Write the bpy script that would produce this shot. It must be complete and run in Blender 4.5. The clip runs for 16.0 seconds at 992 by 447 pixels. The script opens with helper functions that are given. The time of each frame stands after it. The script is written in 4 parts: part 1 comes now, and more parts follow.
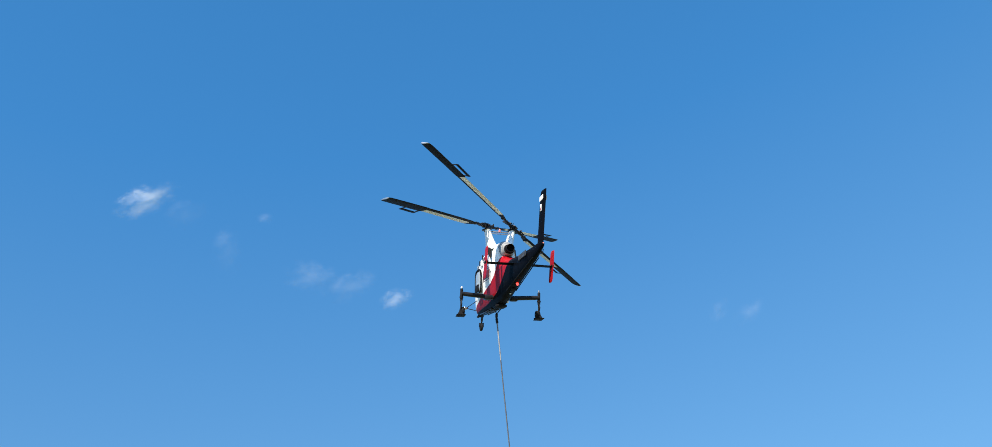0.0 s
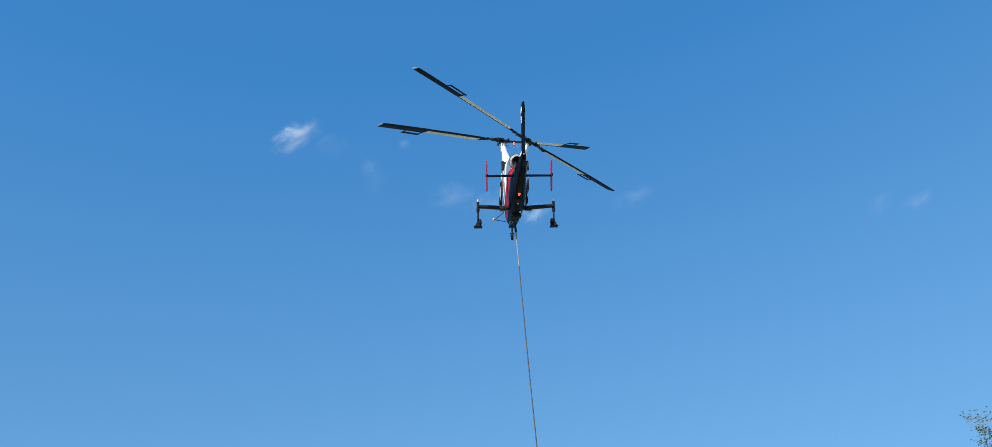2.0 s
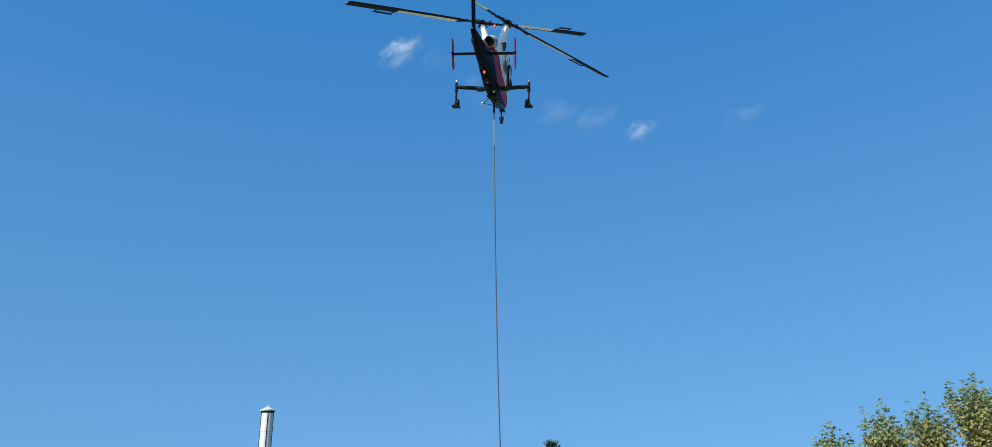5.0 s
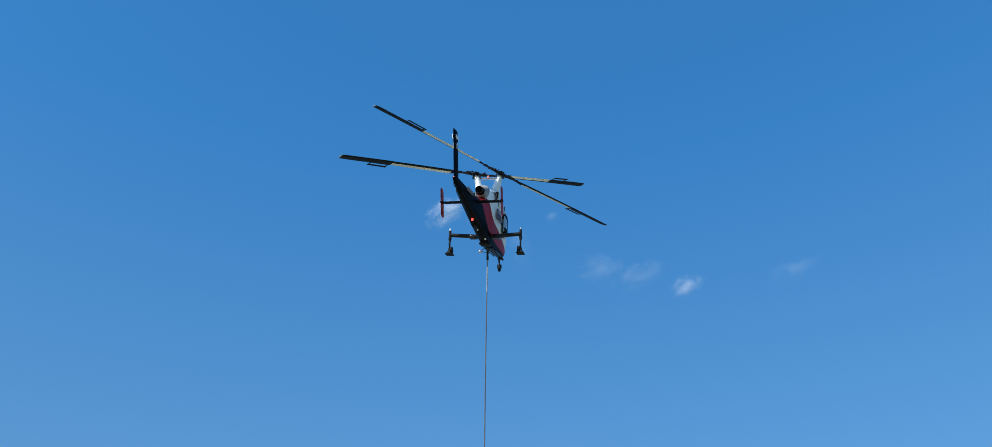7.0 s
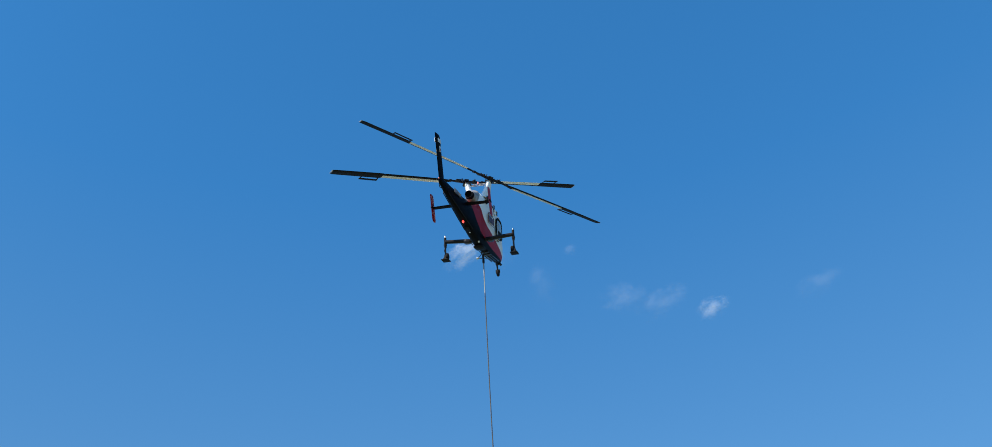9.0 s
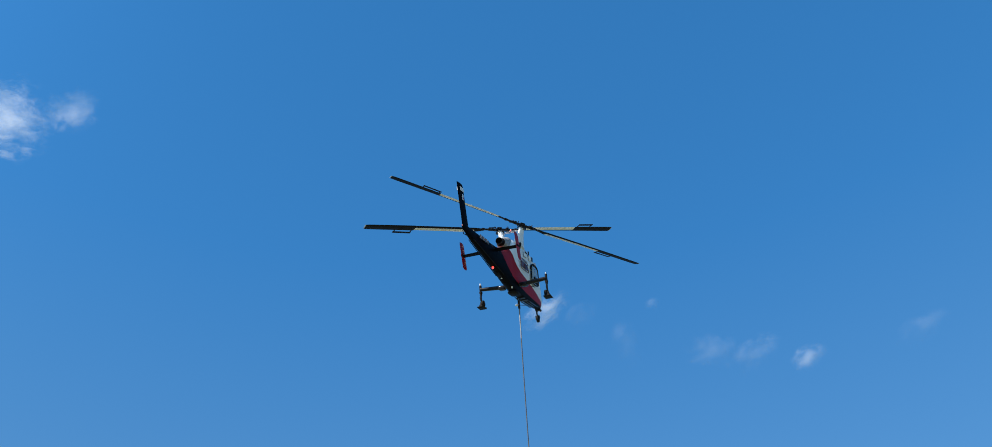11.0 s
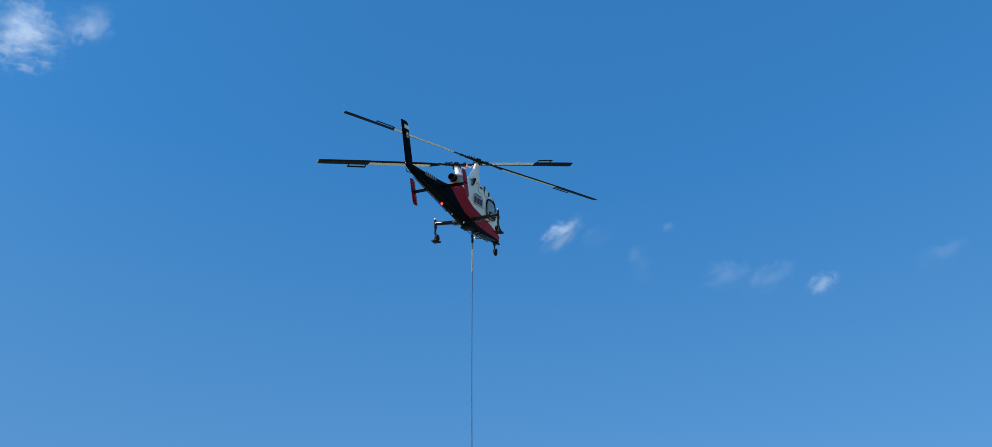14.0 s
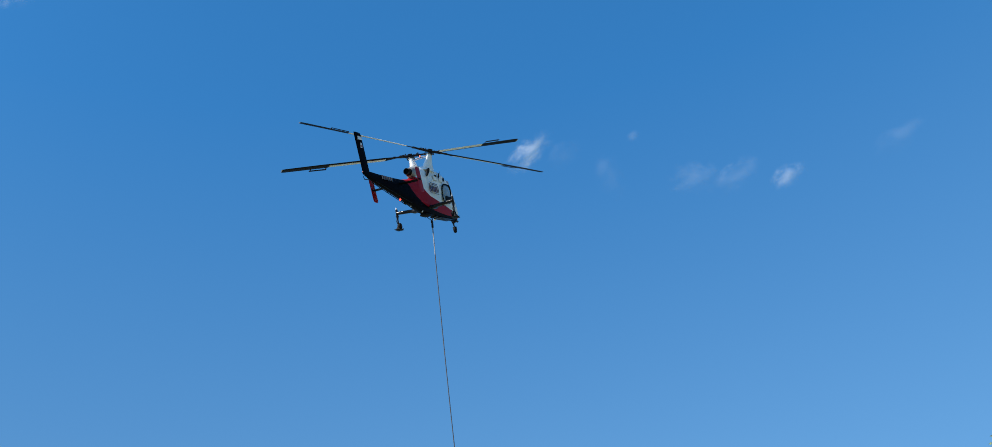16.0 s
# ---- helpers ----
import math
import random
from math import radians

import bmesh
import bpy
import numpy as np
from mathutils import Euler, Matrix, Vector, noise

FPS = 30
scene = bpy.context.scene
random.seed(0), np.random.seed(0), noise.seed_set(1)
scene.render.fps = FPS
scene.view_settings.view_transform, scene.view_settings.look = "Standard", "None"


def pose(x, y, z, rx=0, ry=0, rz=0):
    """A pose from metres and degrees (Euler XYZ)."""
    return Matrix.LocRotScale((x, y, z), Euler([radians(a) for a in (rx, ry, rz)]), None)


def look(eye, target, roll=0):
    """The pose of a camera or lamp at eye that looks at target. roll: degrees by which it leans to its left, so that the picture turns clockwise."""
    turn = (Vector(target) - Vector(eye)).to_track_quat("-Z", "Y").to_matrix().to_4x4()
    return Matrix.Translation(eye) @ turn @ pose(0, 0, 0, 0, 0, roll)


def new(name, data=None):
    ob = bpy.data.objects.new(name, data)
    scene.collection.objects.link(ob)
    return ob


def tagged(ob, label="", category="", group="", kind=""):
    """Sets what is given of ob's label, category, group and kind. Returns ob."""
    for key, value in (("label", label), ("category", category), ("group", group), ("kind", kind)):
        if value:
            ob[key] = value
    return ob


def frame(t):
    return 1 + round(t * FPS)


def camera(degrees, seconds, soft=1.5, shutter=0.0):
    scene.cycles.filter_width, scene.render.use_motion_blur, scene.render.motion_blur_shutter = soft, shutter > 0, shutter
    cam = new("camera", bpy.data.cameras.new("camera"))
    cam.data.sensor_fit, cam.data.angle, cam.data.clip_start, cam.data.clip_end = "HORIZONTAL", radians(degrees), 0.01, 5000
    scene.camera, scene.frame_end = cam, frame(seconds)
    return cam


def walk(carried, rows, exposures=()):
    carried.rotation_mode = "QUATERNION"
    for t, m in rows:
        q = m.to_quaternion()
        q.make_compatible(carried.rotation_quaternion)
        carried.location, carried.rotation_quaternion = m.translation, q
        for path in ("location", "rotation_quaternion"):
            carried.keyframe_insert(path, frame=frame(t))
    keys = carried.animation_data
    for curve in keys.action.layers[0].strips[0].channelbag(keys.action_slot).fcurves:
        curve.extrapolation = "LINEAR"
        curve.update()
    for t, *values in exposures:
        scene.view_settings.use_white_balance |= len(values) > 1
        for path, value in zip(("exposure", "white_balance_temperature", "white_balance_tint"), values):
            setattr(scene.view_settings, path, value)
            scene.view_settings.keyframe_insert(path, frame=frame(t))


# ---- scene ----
cam = camera(68.87, 16.0, soft=0.6)

walk(cam, [
    (0, look((-7.63, -28.79, 10.00), (-0.64, -4.44, 26.06), -9.32)),
    (0.5, look((-6.14, -28.56, 7.93), (-0.85, -4.62, 25.21), -9.41)),
    (1, look((-4.99, -28.96, 8.20), (-0.98, -3.94, 24.26), -10.82)),
    (1.5, look((-3.85, -29.78, 8.13), (-1.18, -3.81, 22.91), -10.18)),
    (2, look((-2.13, -30.68, 8.50), (-1.06, -3.99, 22.15), -6.71)),
    (2.5, look((-0.78, -31.60, 9.24), (-0.86, -3.77, 20.44), -4.49)),
    (3, look((1.01, -32.97, 8.52), (-0.35, -4.61, 18.22), -1.68)),
    (3.2, look((1.52, -32.92, 8.30), (-0.00, -4.47, 17.69), -0.82)),
    (5.3, look((4.13, -30.53, 5.35), (-0.32, -3.26, 17.03), -2.30)),
    (5.5, look((4.30, -30.27, 5.17), (-0.83, -4.17, 19.04), -2.95)),
    (6, look((5.24, -29.98, 4.87), (0.34, -4.96, 20.69), -2.58)),
    (6.5, look((5.96, -30.08, 4.70), (1.09, -5.41, 21.05), -1.28)),
    (7, look((6.44, -30.20, 5.30), (1.61, -5.67, 21.88), 0.02)),
    (7.5, look((7.16, -30.58, 5.67), (2.09, -5.84, 21.87), 1.24)),
    (8, look((7.45, -30.80, 4.62), (2.30, -6.39, 21.28), -1.09)),
    (8.5, look((7.40, -30.37, 3.64), (2.23, -6.53, 21.11), -3.33)),
    (9, look((7.55, -29.65, 3.24), (2.26, -6.19, 21.16), -4.03)),
    (9.5, look((8.17, -29.32, 3.17), (1.87, -6.48, 21.58), -2.81)),
    (9.7, look((8.37, -29.15, 3.27), (1.36, -7.31, 22.62), -1.14)),
    (11.8, look((10.31, -28.74, 1.77), (2.37, -7.84, 21.78), -2.68)),
    (12, look((10.40, -28.24, 1.91), (2.33, -7.22, 21.73), -1.88)),
    (12.5, look((10.68, -27.45, 1.91), (2.11, -6.17, 21.24), -0.46)),
    (13, look((11.37, -27.64, 1.43), (2.70, -6.17, 20.51), -0.60)),
    (13.5, look((12.36, -28.00, 1.90), (3.36, -6.05, 20.24), -0.40)),
    (14, look((13.21, -28.49, 2.43), (3.91, -5.92, 19.87), -0.27)),
    (14.5, look((13.57, -28.64, 2.55), (4.26, -5.75, 19.54), -0.44)),
    (15, look((14.00, -29.24, 2.60), (5.22, -5.79, 19.12), -3.52)),
    (15.5, look((15.07, -30.61, 2.45), (6.12, -6.79, 18.34), -6.78)),
    (16, look((15.95, -32.60, 3.10), (6.95, -8.03, 17.78), -7.44)),
], exposures=[(0.0, 1.06, 6850, 10), (0.5, 1.09, 6850, 10), (1.0, 1.05, 6850, 10), (1.5, 0.99, 6850, 10), (2.5, 0.91, 6600, 10), (3.2, 0.86, 6500, 10), (5.5, 0.87, 6500, 10), (7.0, 0.84, 6500, 10), (15.0, 0.82, 6500, 10), (16.0, 0.77, 6400, 10)])

# ---- light ----
SUN_WAY = Vector((-0.38, -0.68, 0.62)).normalized()
SKY_EL = math.asin(SUN_WAY.z)
SKY_AZ = math.atan2(SUN_WAY.x, SUN_WAY.y)
world = bpy.data.worlds.new("sky")
scene.world = world
world.use_nodes = True
wn, wl = world.node_tree.nodes, world.node_tree.links
wn.clear()
sky = wn.new("ShaderNodeTexSky")
sky.sky_type, sky.sun_disc = "NISHITA", False
sky.sun_elevation, sky.sun_rotation = SKY_EL, SKY_AZ % (2 * math.pi)
sky.altitude, sky.air_density, sky.dust_density, sky.ozone_density = 400, 1.0, 0.15, 2.2
sat = wn.new("ShaderNodeHueSaturation")
sat.inputs["Hue"].default_value, sat.inputs["Saturation"].default_value = 0.4947, 1.295
bg = wn.new("ShaderNodeBackground")
bg.inputs["Strength"].default_value = 0.14
wout = wn.new("ShaderNodeOutputWorld")
way = wn.new("ShaderNodeTexCoord")
lift = wn.new("ShaderNodeVectorMath")
lift.operation = "MULTIPLY_ADD"          # thins the haze towards the horizon
lift.inputs[1].default_value, lift.inputs[2].default_value = (0.5, 1, 0.52), (0, 0, 0.39)
wl.new(way.outputs["Generated"], lift.inputs[0])
wl.new(lift.outputs[0], sky.inputs["Vector"])
wl.new(sky.outputs[0], sat.inputs["Color"])
height = wn.new("ShaderNodeSeparateXYZ")     # paler and duller towards the horizon, deeper blue overhead
wl.new(way.outputs["Generated"], height.inputs[0])
for socket, low, high in (("Hue", 0.4895, 0.4955), ("Saturation", 1.185, 1.325), ("Value", 0.85, 1.0)):
    rise = wn.new("ShaderNodeMapRange")
    rise.inputs["From Min"].default_value, rise.inputs["From Max"].default_value = 0.08, 0.62
    rise.inputs["To Min"].default_value, rise.inputs["To Max"].default_value = low, high
    wl.new(height.outputs["Z"], rise.inputs["Value"])
    wl.new(rise.outputs[0], sat.inputs[socket])
wl.new(sat.outputs[0], bg.inputs["Color"])
wl.new(bg.outputs[0], wout.inputs["Surface"])
sun_data = bpy.data.lights.new("sun", "SUN")
sun_data.energy, sun_data.angle, sun_data.color = 4.8, radians(0.53), (1.0, 0.94, 0.84)
sun = new("sun", sun_data)
sun.rotation_euler = (-SUN_WAY).to_track_quat("-Z", "Y").to_euler()
sun.location = SUN_WAY * 60


# ---- materials ----
class Nodes:
    """A few short cuts for writing node trees."""

    def __init__(self, name):
        self.mat = bpy.data.materials.new(name)
        self.mat.use_nodes = True
        self.tree = self.mat.node_tree
        self.tree.nodes.clear()
        self.out = self.tree.nodes.new("ShaderNodeOutputMaterial")

    def add(self, kind, **values):
        n = self.tree.nodes.new(kind)
        for k, v in values.items():
            n.inputs[k].default_value = v
        return n

    def link(self, a, b):
        self.tree.links.new(a, b)

    def math(self, op, a, b=None):
        n = self.tree.nodes.new("ShaderNodeMath")
        n.operation = op
        for i, v in enumerate((a, b)):
            if v is None:
                continue
            if isinstance(v, (int, float)):
                n.inputs[i].default_value = v
            else:
                self.link(v, n.inputs[i])
        return n.outputs[0]

    def noise(self, scale, detail=4.0, rough=0.55, coord="Object"):
        tc = self.tree.nodes.new("ShaderNodeTexCoord")
        n = self.add("ShaderNodeTexNoise", Scale=scale, Detail=detail, Roughness=rough)
        self.link(tc.outputs[coord], n.inputs["Vector"])
        return n.outputs["Fac"]

    def ramp(self, fac, stops):
        n = self.tree.nodes.new("ShaderNodeValToRGB")
        while len(n.color_ramp.elements) < len(stops):
            n.color_ramp.elements.new(0.5)
        for e, (p, c) in zip(n.color_ramp.elements, stops):
            e.position, e.color = p, (*c, 1)
        self.link(fac, n.inputs[0])
        return n.outputs[0]

    def mix(self, fac, a, b, blend="MIX"):
        n = self.tree.nodes.new("ShaderNodeMix")
        n.data_type, n.blend_type = "RGBA", blend
        for i, v in ((0, fac), (6, a), (7, b)):
            if isinstance(v, (int, float)):
                n.inputs[i].default_value = v
            elif isinstance(v, tuple):
                n.inputs[i].default_value = (*v, 1)
            else:
                self.link(v, n.inputs[i])
        return n.outputs[2]

    def bsdf(self, colour, rough=0.5, metal=0.0, coat=0.0, bump=None, bump_size=0.01):
        p = self.add("ShaderNodeBsdfPrincipled")
        for key, v in (("Base Color", colour), ("Roughness", rough), ("Metallic", metal), ("Coat Weight", coat)):
            if isinstance(v, tuple):
                p.inputs[key].default_value = (*v, 1)
            elif isinstance(v, (int, float)):
                p.inputs[key].default_value = v
            else:
                self.link(v, p.inputs[key])
        if bump is not None:
            b = self.add("ShaderNodeBump", Strength=0.35, Distance=bump_size)
            self.link(bump, b.inputs["Height"])
            self.link(b.outputs[0], p.inputs["Normal"])
        self.link(p.outputs[0], self.out.inputs["Surface"])
        return p


def worn(name, a, b, rough=0.45, metal=0.0, coat=0.0, scale=2.5, fine=22.0, bump=0.004):
    """A surface whose colour wanders between a and b at two scales, with fine relief."""
    m = Nodes(name)
    big, small = m.noise(scale), m.noise(fine, 5.0, 0.65)
    fac = m.math("ADD", m.math("MULTIPLY", big, 0.65), m.math("MULTIPLY", small, 0.35))
    col = m.ramp(fac, [(0.32, a), (0.68, b)])
    r = m.math("ADD", m.math("MULTIPLY", small, 0.22), rough - 0.11)
    m.bsdf(col, r, metal, coat, small, bump)
    return m.mat


WHITE = (0.65, 0.665, 0.66)
WHITE_2 = (0.74, 0.745, 0.73)
RED = (0.24, 0.005, 0.009)
RED_2 = (0.315, 0.008, 0.014)
NAVY = (0.002, 0.0023, 0.0035)
NAVY_2 = (0.0045, 0.005, 0.0075)


def livery():
    """White nose and back, a red sweep below it, dark blue tail and belly; fine soot and panel dirt."""
    m = Nodes("livery_paint")
    tc = m.tree.nodes.new("ShaderNodeTexCoord")
    sep = m.tree.nodes.new("ShaderNodeSeparateXYZ")
    m.link(tc.outputs["Object"], sep.inputs[0])
    y, z = sep.outputs["Y"], sep.outputs["Z"]
    e1 = m.math("EXPONENT", m.math("DIVIDE", m.math("ADD", y, 2.24), -1.3))
    low = m.math("ADD", m.math("MULTIPLY", e1, 0.80), 0.71)
    e2 = m.math("MULTIPLY", m.math("EXPONENT", m.math("DIVIDE", m.math("ADD", y, 1.57), -0.22)), 0.82)
    sweep = m.math("SUBTRACT", 1.42, m.math("MULTIPLY", y, 0.35))
    band = m.math("MAXIMUM", sweep, m.math("SUBTRACT", 1.50, m.math("MULTIPLY", y, 0.16)))
    snout = m.math("MULTIPLY", m.math("MAXIMUM", m.math("SUBTRACT", y, 3.75), 0.0), 1.6)
    high = m.math("SUBTRACT", m.math("ADD", band, e2), snout)
    is_red = m.math("LESS_THAN", z, high)
    is_navy = m.math("LESS_THAN", z, low)
    big, small = m.noise(1.6), m.noise(18.0, 5.0, 0.65)
    fac = m.math("ADD", m.math("MULTIPLY", big, 0.6), m.math("MULTIPLY", small, 0.4))
    white = m.ramp(fac, [(0.3, WHITE), (0.7, WHITE_2)])
    red = m.ramp(fac, [(0.3, RED), (0.7, RED_2)])
    navy = m.ramp(fac, [(0.3, NAVY), (0.7, NAVY_2)])
    col = m.mix(is_navy, m.mix(is_red, white, red), navy)
    p = m.bsdf(col, m.math("ADD", m.math("MULTIPLY", small, 0.2), 0.3), 0.0, 0.0, small, 0.003)
    m.link(m.math("SUBTRACT", 0.05, m.math("MULTIPLY", is_navy, 0.038)), p.inputs["Specular IOR Level"])
    return m.mat


def glass(name, tint, rough=0.03):
    m = Nodes(name)
    p = m.bsdf(tint, rough)
    p.inputs["Transmission Weight"].default_value = 0.35
    p.inputs["IOR"].default_value = 1.45
    return m.mat


def lamp(name, colour, strength):
    m = Nodes(name)
    p = m.bsdf((0.6, 0.1, 0.08), 0.3)
    p.inputs["Emission Color"].default_value = (*colour, 1)
    p.inputs["Emission Strength"].default_value = strength
    return m.mat


M_LIVERY = livery()
M_WHITE = worn("white_paint", WHITE, WHITE_2, 0.34, 0.0, 0.3, 1.6, 18.0)
M_SOOTY_WHITE = worn("soot_stained_paint", (0.09, 0.088, 0.086), (0.36, 0.36, 0.355), 0.5, 0.0, 0.0, 3.5, 16.0)
M_RED = worn("red_paint", RED, RED_2, 0.42, 0.0, 0.0, 1.6, 18.0)
M_RED.node_tree.nodes["Principled BSDF"].inputs["Specular IOR Level"].default_value = 0.15
M_NAVY = worn("navy_paint", NAVY, NAVY_2, 0.5, 0.0, 0.0, 1.6, 18.0)
M_NAVY.node_tree.nodes["Principled BSDF"].inputs["Specular IOR Level"].default_value = 0.02
M_BLACK = worn("black_composite", (0.005, 0.005, 0.006), (0.014, 0.014, 0.015), 0.55, 0.0, 0.0, 3.0)
M_BLACK.node_tree.nodes["Principled BSDF"].inputs["Specular IOR Level"].default_value = 0.04
M_BEIGE = worn("bare_blade_skin", (0.60, 0.585, 0.52), (0.72, 0.70, 0.63), 0.5, 0.0, 0.0, 1.2, 9.0)
M_STEEL = worn("brushed_steel", (0.30, 0.31, 0.33), (0.46, 0.47, 0.49), 0.35, 0.9, 0.0, 4.0)
M_DARK_STEEL = worn("dark_steel", (0.006, 0.006, 0.008), (0.020, 0.020, 0.023), 0.45, 0.15, 0.0, 4.0)
M_GREY_PAINT = worn("glossy_gear_paint", (0.008, 0.008, 0.010), (0.018, 0.018, 0.021), 0.2, 0.0, 0.0, 3.0)
M_GREY_PAINT.node_tree.nodes["Principled BSDF"].inputs["Specular IOR Level"].default_value = 0.14
M_DARK_STEEL.node_tree.nodes["Principled BSDF"].inputs["Specular IOR Level"].default_value = 0.15
M_RUBBER = worn("tyre_rubber", (0.006, 0.006, 0.007), (0.015, 0.015, 0.016), 0.8, 0.0, 0.0, 5.0)
M_RUBBER.node_tree.nodes["Principled BSDF"].inputs["Specular IOR Level"].default_value = 0.1
M_ROPE = worn("sling_line_cover", (0.020, 0.022, 0.026), (0.05, 0.052, 0.058), 0.6, 0.0, 0.0, 6.0)
M_GLASS = glass("tinted_glass", (0.36, 0.42, 0.46))
M_CHROME = worn("mirror_glass", (0.5, 0.51, 0.53), (0.6, 0.6, 0.6), 0.16, 1.0)
M_BEACON = lamp("lit_red_beacon", (1.0, 0.05, 0.04), 1.6)
M_WHITE_LAMP = lamp("lit_white_lamp", (1.0, 0.80, 0.78), 0.1)
M_MARK = worn("white_marking", (0.62, 0.63, 0.64), (0.74, 0.74, 0.74), 0.4)
M_MARK_DIM = worn("grey_marking", (0.025, 0.027, 0.031), (0.045, 0.047, 0.052), 0.5)
M_TUBE = worn("grey_tube_paint", (0.10, 0.105, 0.12), (0.16, 0.165, 0.18), 0.45)
M_SLEEVE = worn("grey_sling_sleeve", (0.13, 0.14, 0.155), (0.20, 0.21, 0.23), 0.6)
M_SIGN_DARK = worn("dark_red_marking", (0.05, 0.008, 0.012), (0.09, 0.010, 0.016), 0.4)
M_ZINC = worn("galvanised_flue", (0.34, 0.35, 0.35), (0.46, 0.465, 0.46), 0.5, 0.1, 0.0, 1.5, 14.0)
M_ORANGE = worn("faded_red_hook_paint", (0.40, 0.06, 0.03), (0.55, 0.10, 0.05), 0.5)


def leaf_mat(name, a, b):
    m = Nodes(name)
    info = m.tree.nodes.new("ShaderNodeNewGeometry")
    fac = m.math("ADD", m.math("MULTIPLY", info.outputs["Random Per Island"], 0.7), m.math("MULTIPLY", m.noise(0.5), 0.4))
    col = m.ramp(fac, [(0.15, a), (0.9, b)])
    d = m.add("ShaderNodeBsdfPrincipled", Roughness=0.55)
    m.link(col, d.inputs["Base Color"])
    tr = m.add("ShaderNodeBsdfTranslucent")
    m.link(col, tr.inputs["Color"])
    mx = m.add("ShaderNodeMixShader", Fac=0.5)
    m.link(d.outputs[0], mx.inputs[1])
    m.link(tr.outputs[0], mx.inputs[2])
    m.link(mx.outputs[0], m.out.inputs["Surface"])
    return m.mat


M_LEAF = leaf_mat("broad_leaf", (0.19, 0.205, 0.065), (0.38, 0.37, 0.145))
# greener tint of the shoots, coloured in for light coming through their leaves
M_LEAF_TIP = leaf_mat("backlit_shoot_leaf", (0.11, 0.17, 0.07), (0.26, 0.34, 0.16))
M_BIRCH_LEAF = leaf_mat("birch_leaf", (0.05, 0.075, 0.02), (0.12, 0.14, 0.045))
M_NEEDLE = leaf_mat("spruce_needle", (0.018, 0.042, 0.022), (0.05, 0.085, 0.045))
M_BARK = worn("grey_brown_bark", (0.09, 0.075, 0.055), (0.20, 0.17, 0.13), 0.85, 0.0, 0.0, 2.0, 14.0, 0.03)
# pale tone picked for the light it bounces upwards; the ground stays unseen
M_GRASS = worn("meadow_grass", (0.12, 0.145, 0.075), (0.21, 0.215, 0.13), 0.9, 0.0, 0.0, 0.05, 3.0, 0.05)


def cloud_mat(name, density, streak):
    """Thin sunlit vapour: it thins out to nothing towards its rim, and its wisps follow a noise."""
    m = Nodes(name)
    tc = m.tree.nodes.new("ShaderNodeTexCoord")
    off = m.tree.nodes.new("ShaderNodeVectorMath")
    off.operation = "SUBTRACT"
    off.inputs[1].default_value = (0.5, 0.5, 0.5)
    m.link(tc.outputs["Generated"], off.inputs[0])
    flat = m.tree.nodes.new("ShaderNodeVectorMath")
    flat.operation = "MULTIPLY"
    flat.inputs[1].default_value = (2.0, 2.0, 0.0)
    m.link(off.outputs[0], flat.inputs[0])
    length = m.tree.nodes.new("ShaderNodeVectorMath")
    length.operation = "LENGTH"
    m.link(flat.outputs[0], length.inputs[0])
    mp = m.tree.nodes.new("ShaderNodeMapping")
    mp.inputs["Scale"].default_value = (1.0, streak, 1.0)
    m.link(tc.outputs["Object"], mp.inputs["Vector"])
    oi = m.tree.nodes.new("ShaderNodeObjectInfo")
    shift = m.math("MULTIPLY", oi.outputs["Random"], 40.0)
    n1 = m.add("ShaderNodeTexNoise", Scale=0.034, Detail=7.0, Roughness=0.62, Distortion=0.6)
    n1.noise_dimensions = "4D"
    m.link(mp.outputs[0], n1.inputs["Vector"])
    m.link(shift, n1.inputs["W"])
    fall = m.math("SUBTRACT", 1.0, length.outputs["Value"])
    body = m.math("ADD", m.math("MULTIPLY", fall, 0.9), m.math("MULTIPLY", m.math("SUBTRACT", n1.outputs["Fac"], 0.55), 2.6))
    cut = m.tree.nodes.new("ShaderNodeMapRange")
    cut.interpolation_type = "SMOOTHSTEP"
    cut.inputs["From Min"].default_value, cut.inputs["From Max"].default_value = 0.05, 1.0
    cut.inputs["To Max"].default_value = density
    m.link(body, cut.inputs["Value"])
    rim = m.tree.nodes.new("ShaderNodeMapRange")
    rim.interpolation_type = "SMOOTHSTEP"
    rim.inputs["From Min"].default_value, rim.inputs["From Max"].default_value = 0.0, 0.35
    m.link(fall, rim.inputs["Value"])
    alpha = m.math("MULTIPLY", cut.outputs[0], rim.outputs[0])
    d = m.add("ShaderNodeBsdfDiffuse", Color=(0.9, 0.91, 0.93, 1))
    tr = m.add("ShaderNodeBsdfTranslucent", Color=(0.9, 0.91, 0.93, 1))
    mx = m.add("ShaderNodeMixShader", Fac=0.4)
    m.link(d.outputs[0], mx.inputs[1])
    m.link(tr.outputs[0], mx.inputs[2])
    clear = m.add("ShaderNodeBsdfTransparent")
    both = m.add("ShaderNodeMixShader")
    m.link(alpha, both.inputs[0])
    m.link(clear.outputs[0], both.inputs[1])
    m.link(mx.outputs[0], both.inputs[2])
    m.link(both.outputs[0], m.out.inputs["Surface"])
    return m.mat


M_CLOUD = cloud_mat("cloud_bright", 0.185, 1.6)
M_CLOUD_SMALL = cloud_mat("cloud_small", 0.10, 1.3)
M_CLOUD_PUFF = cloud_mat("cloud_puff", 0.10, 1.3)
M_CLOUD_THIN = cloud_mat("cloud_thin", 0.031, 1.2)
M_CLOUD_FAINT = cloud_mat("cloud_faint", 0.018, 1.2)


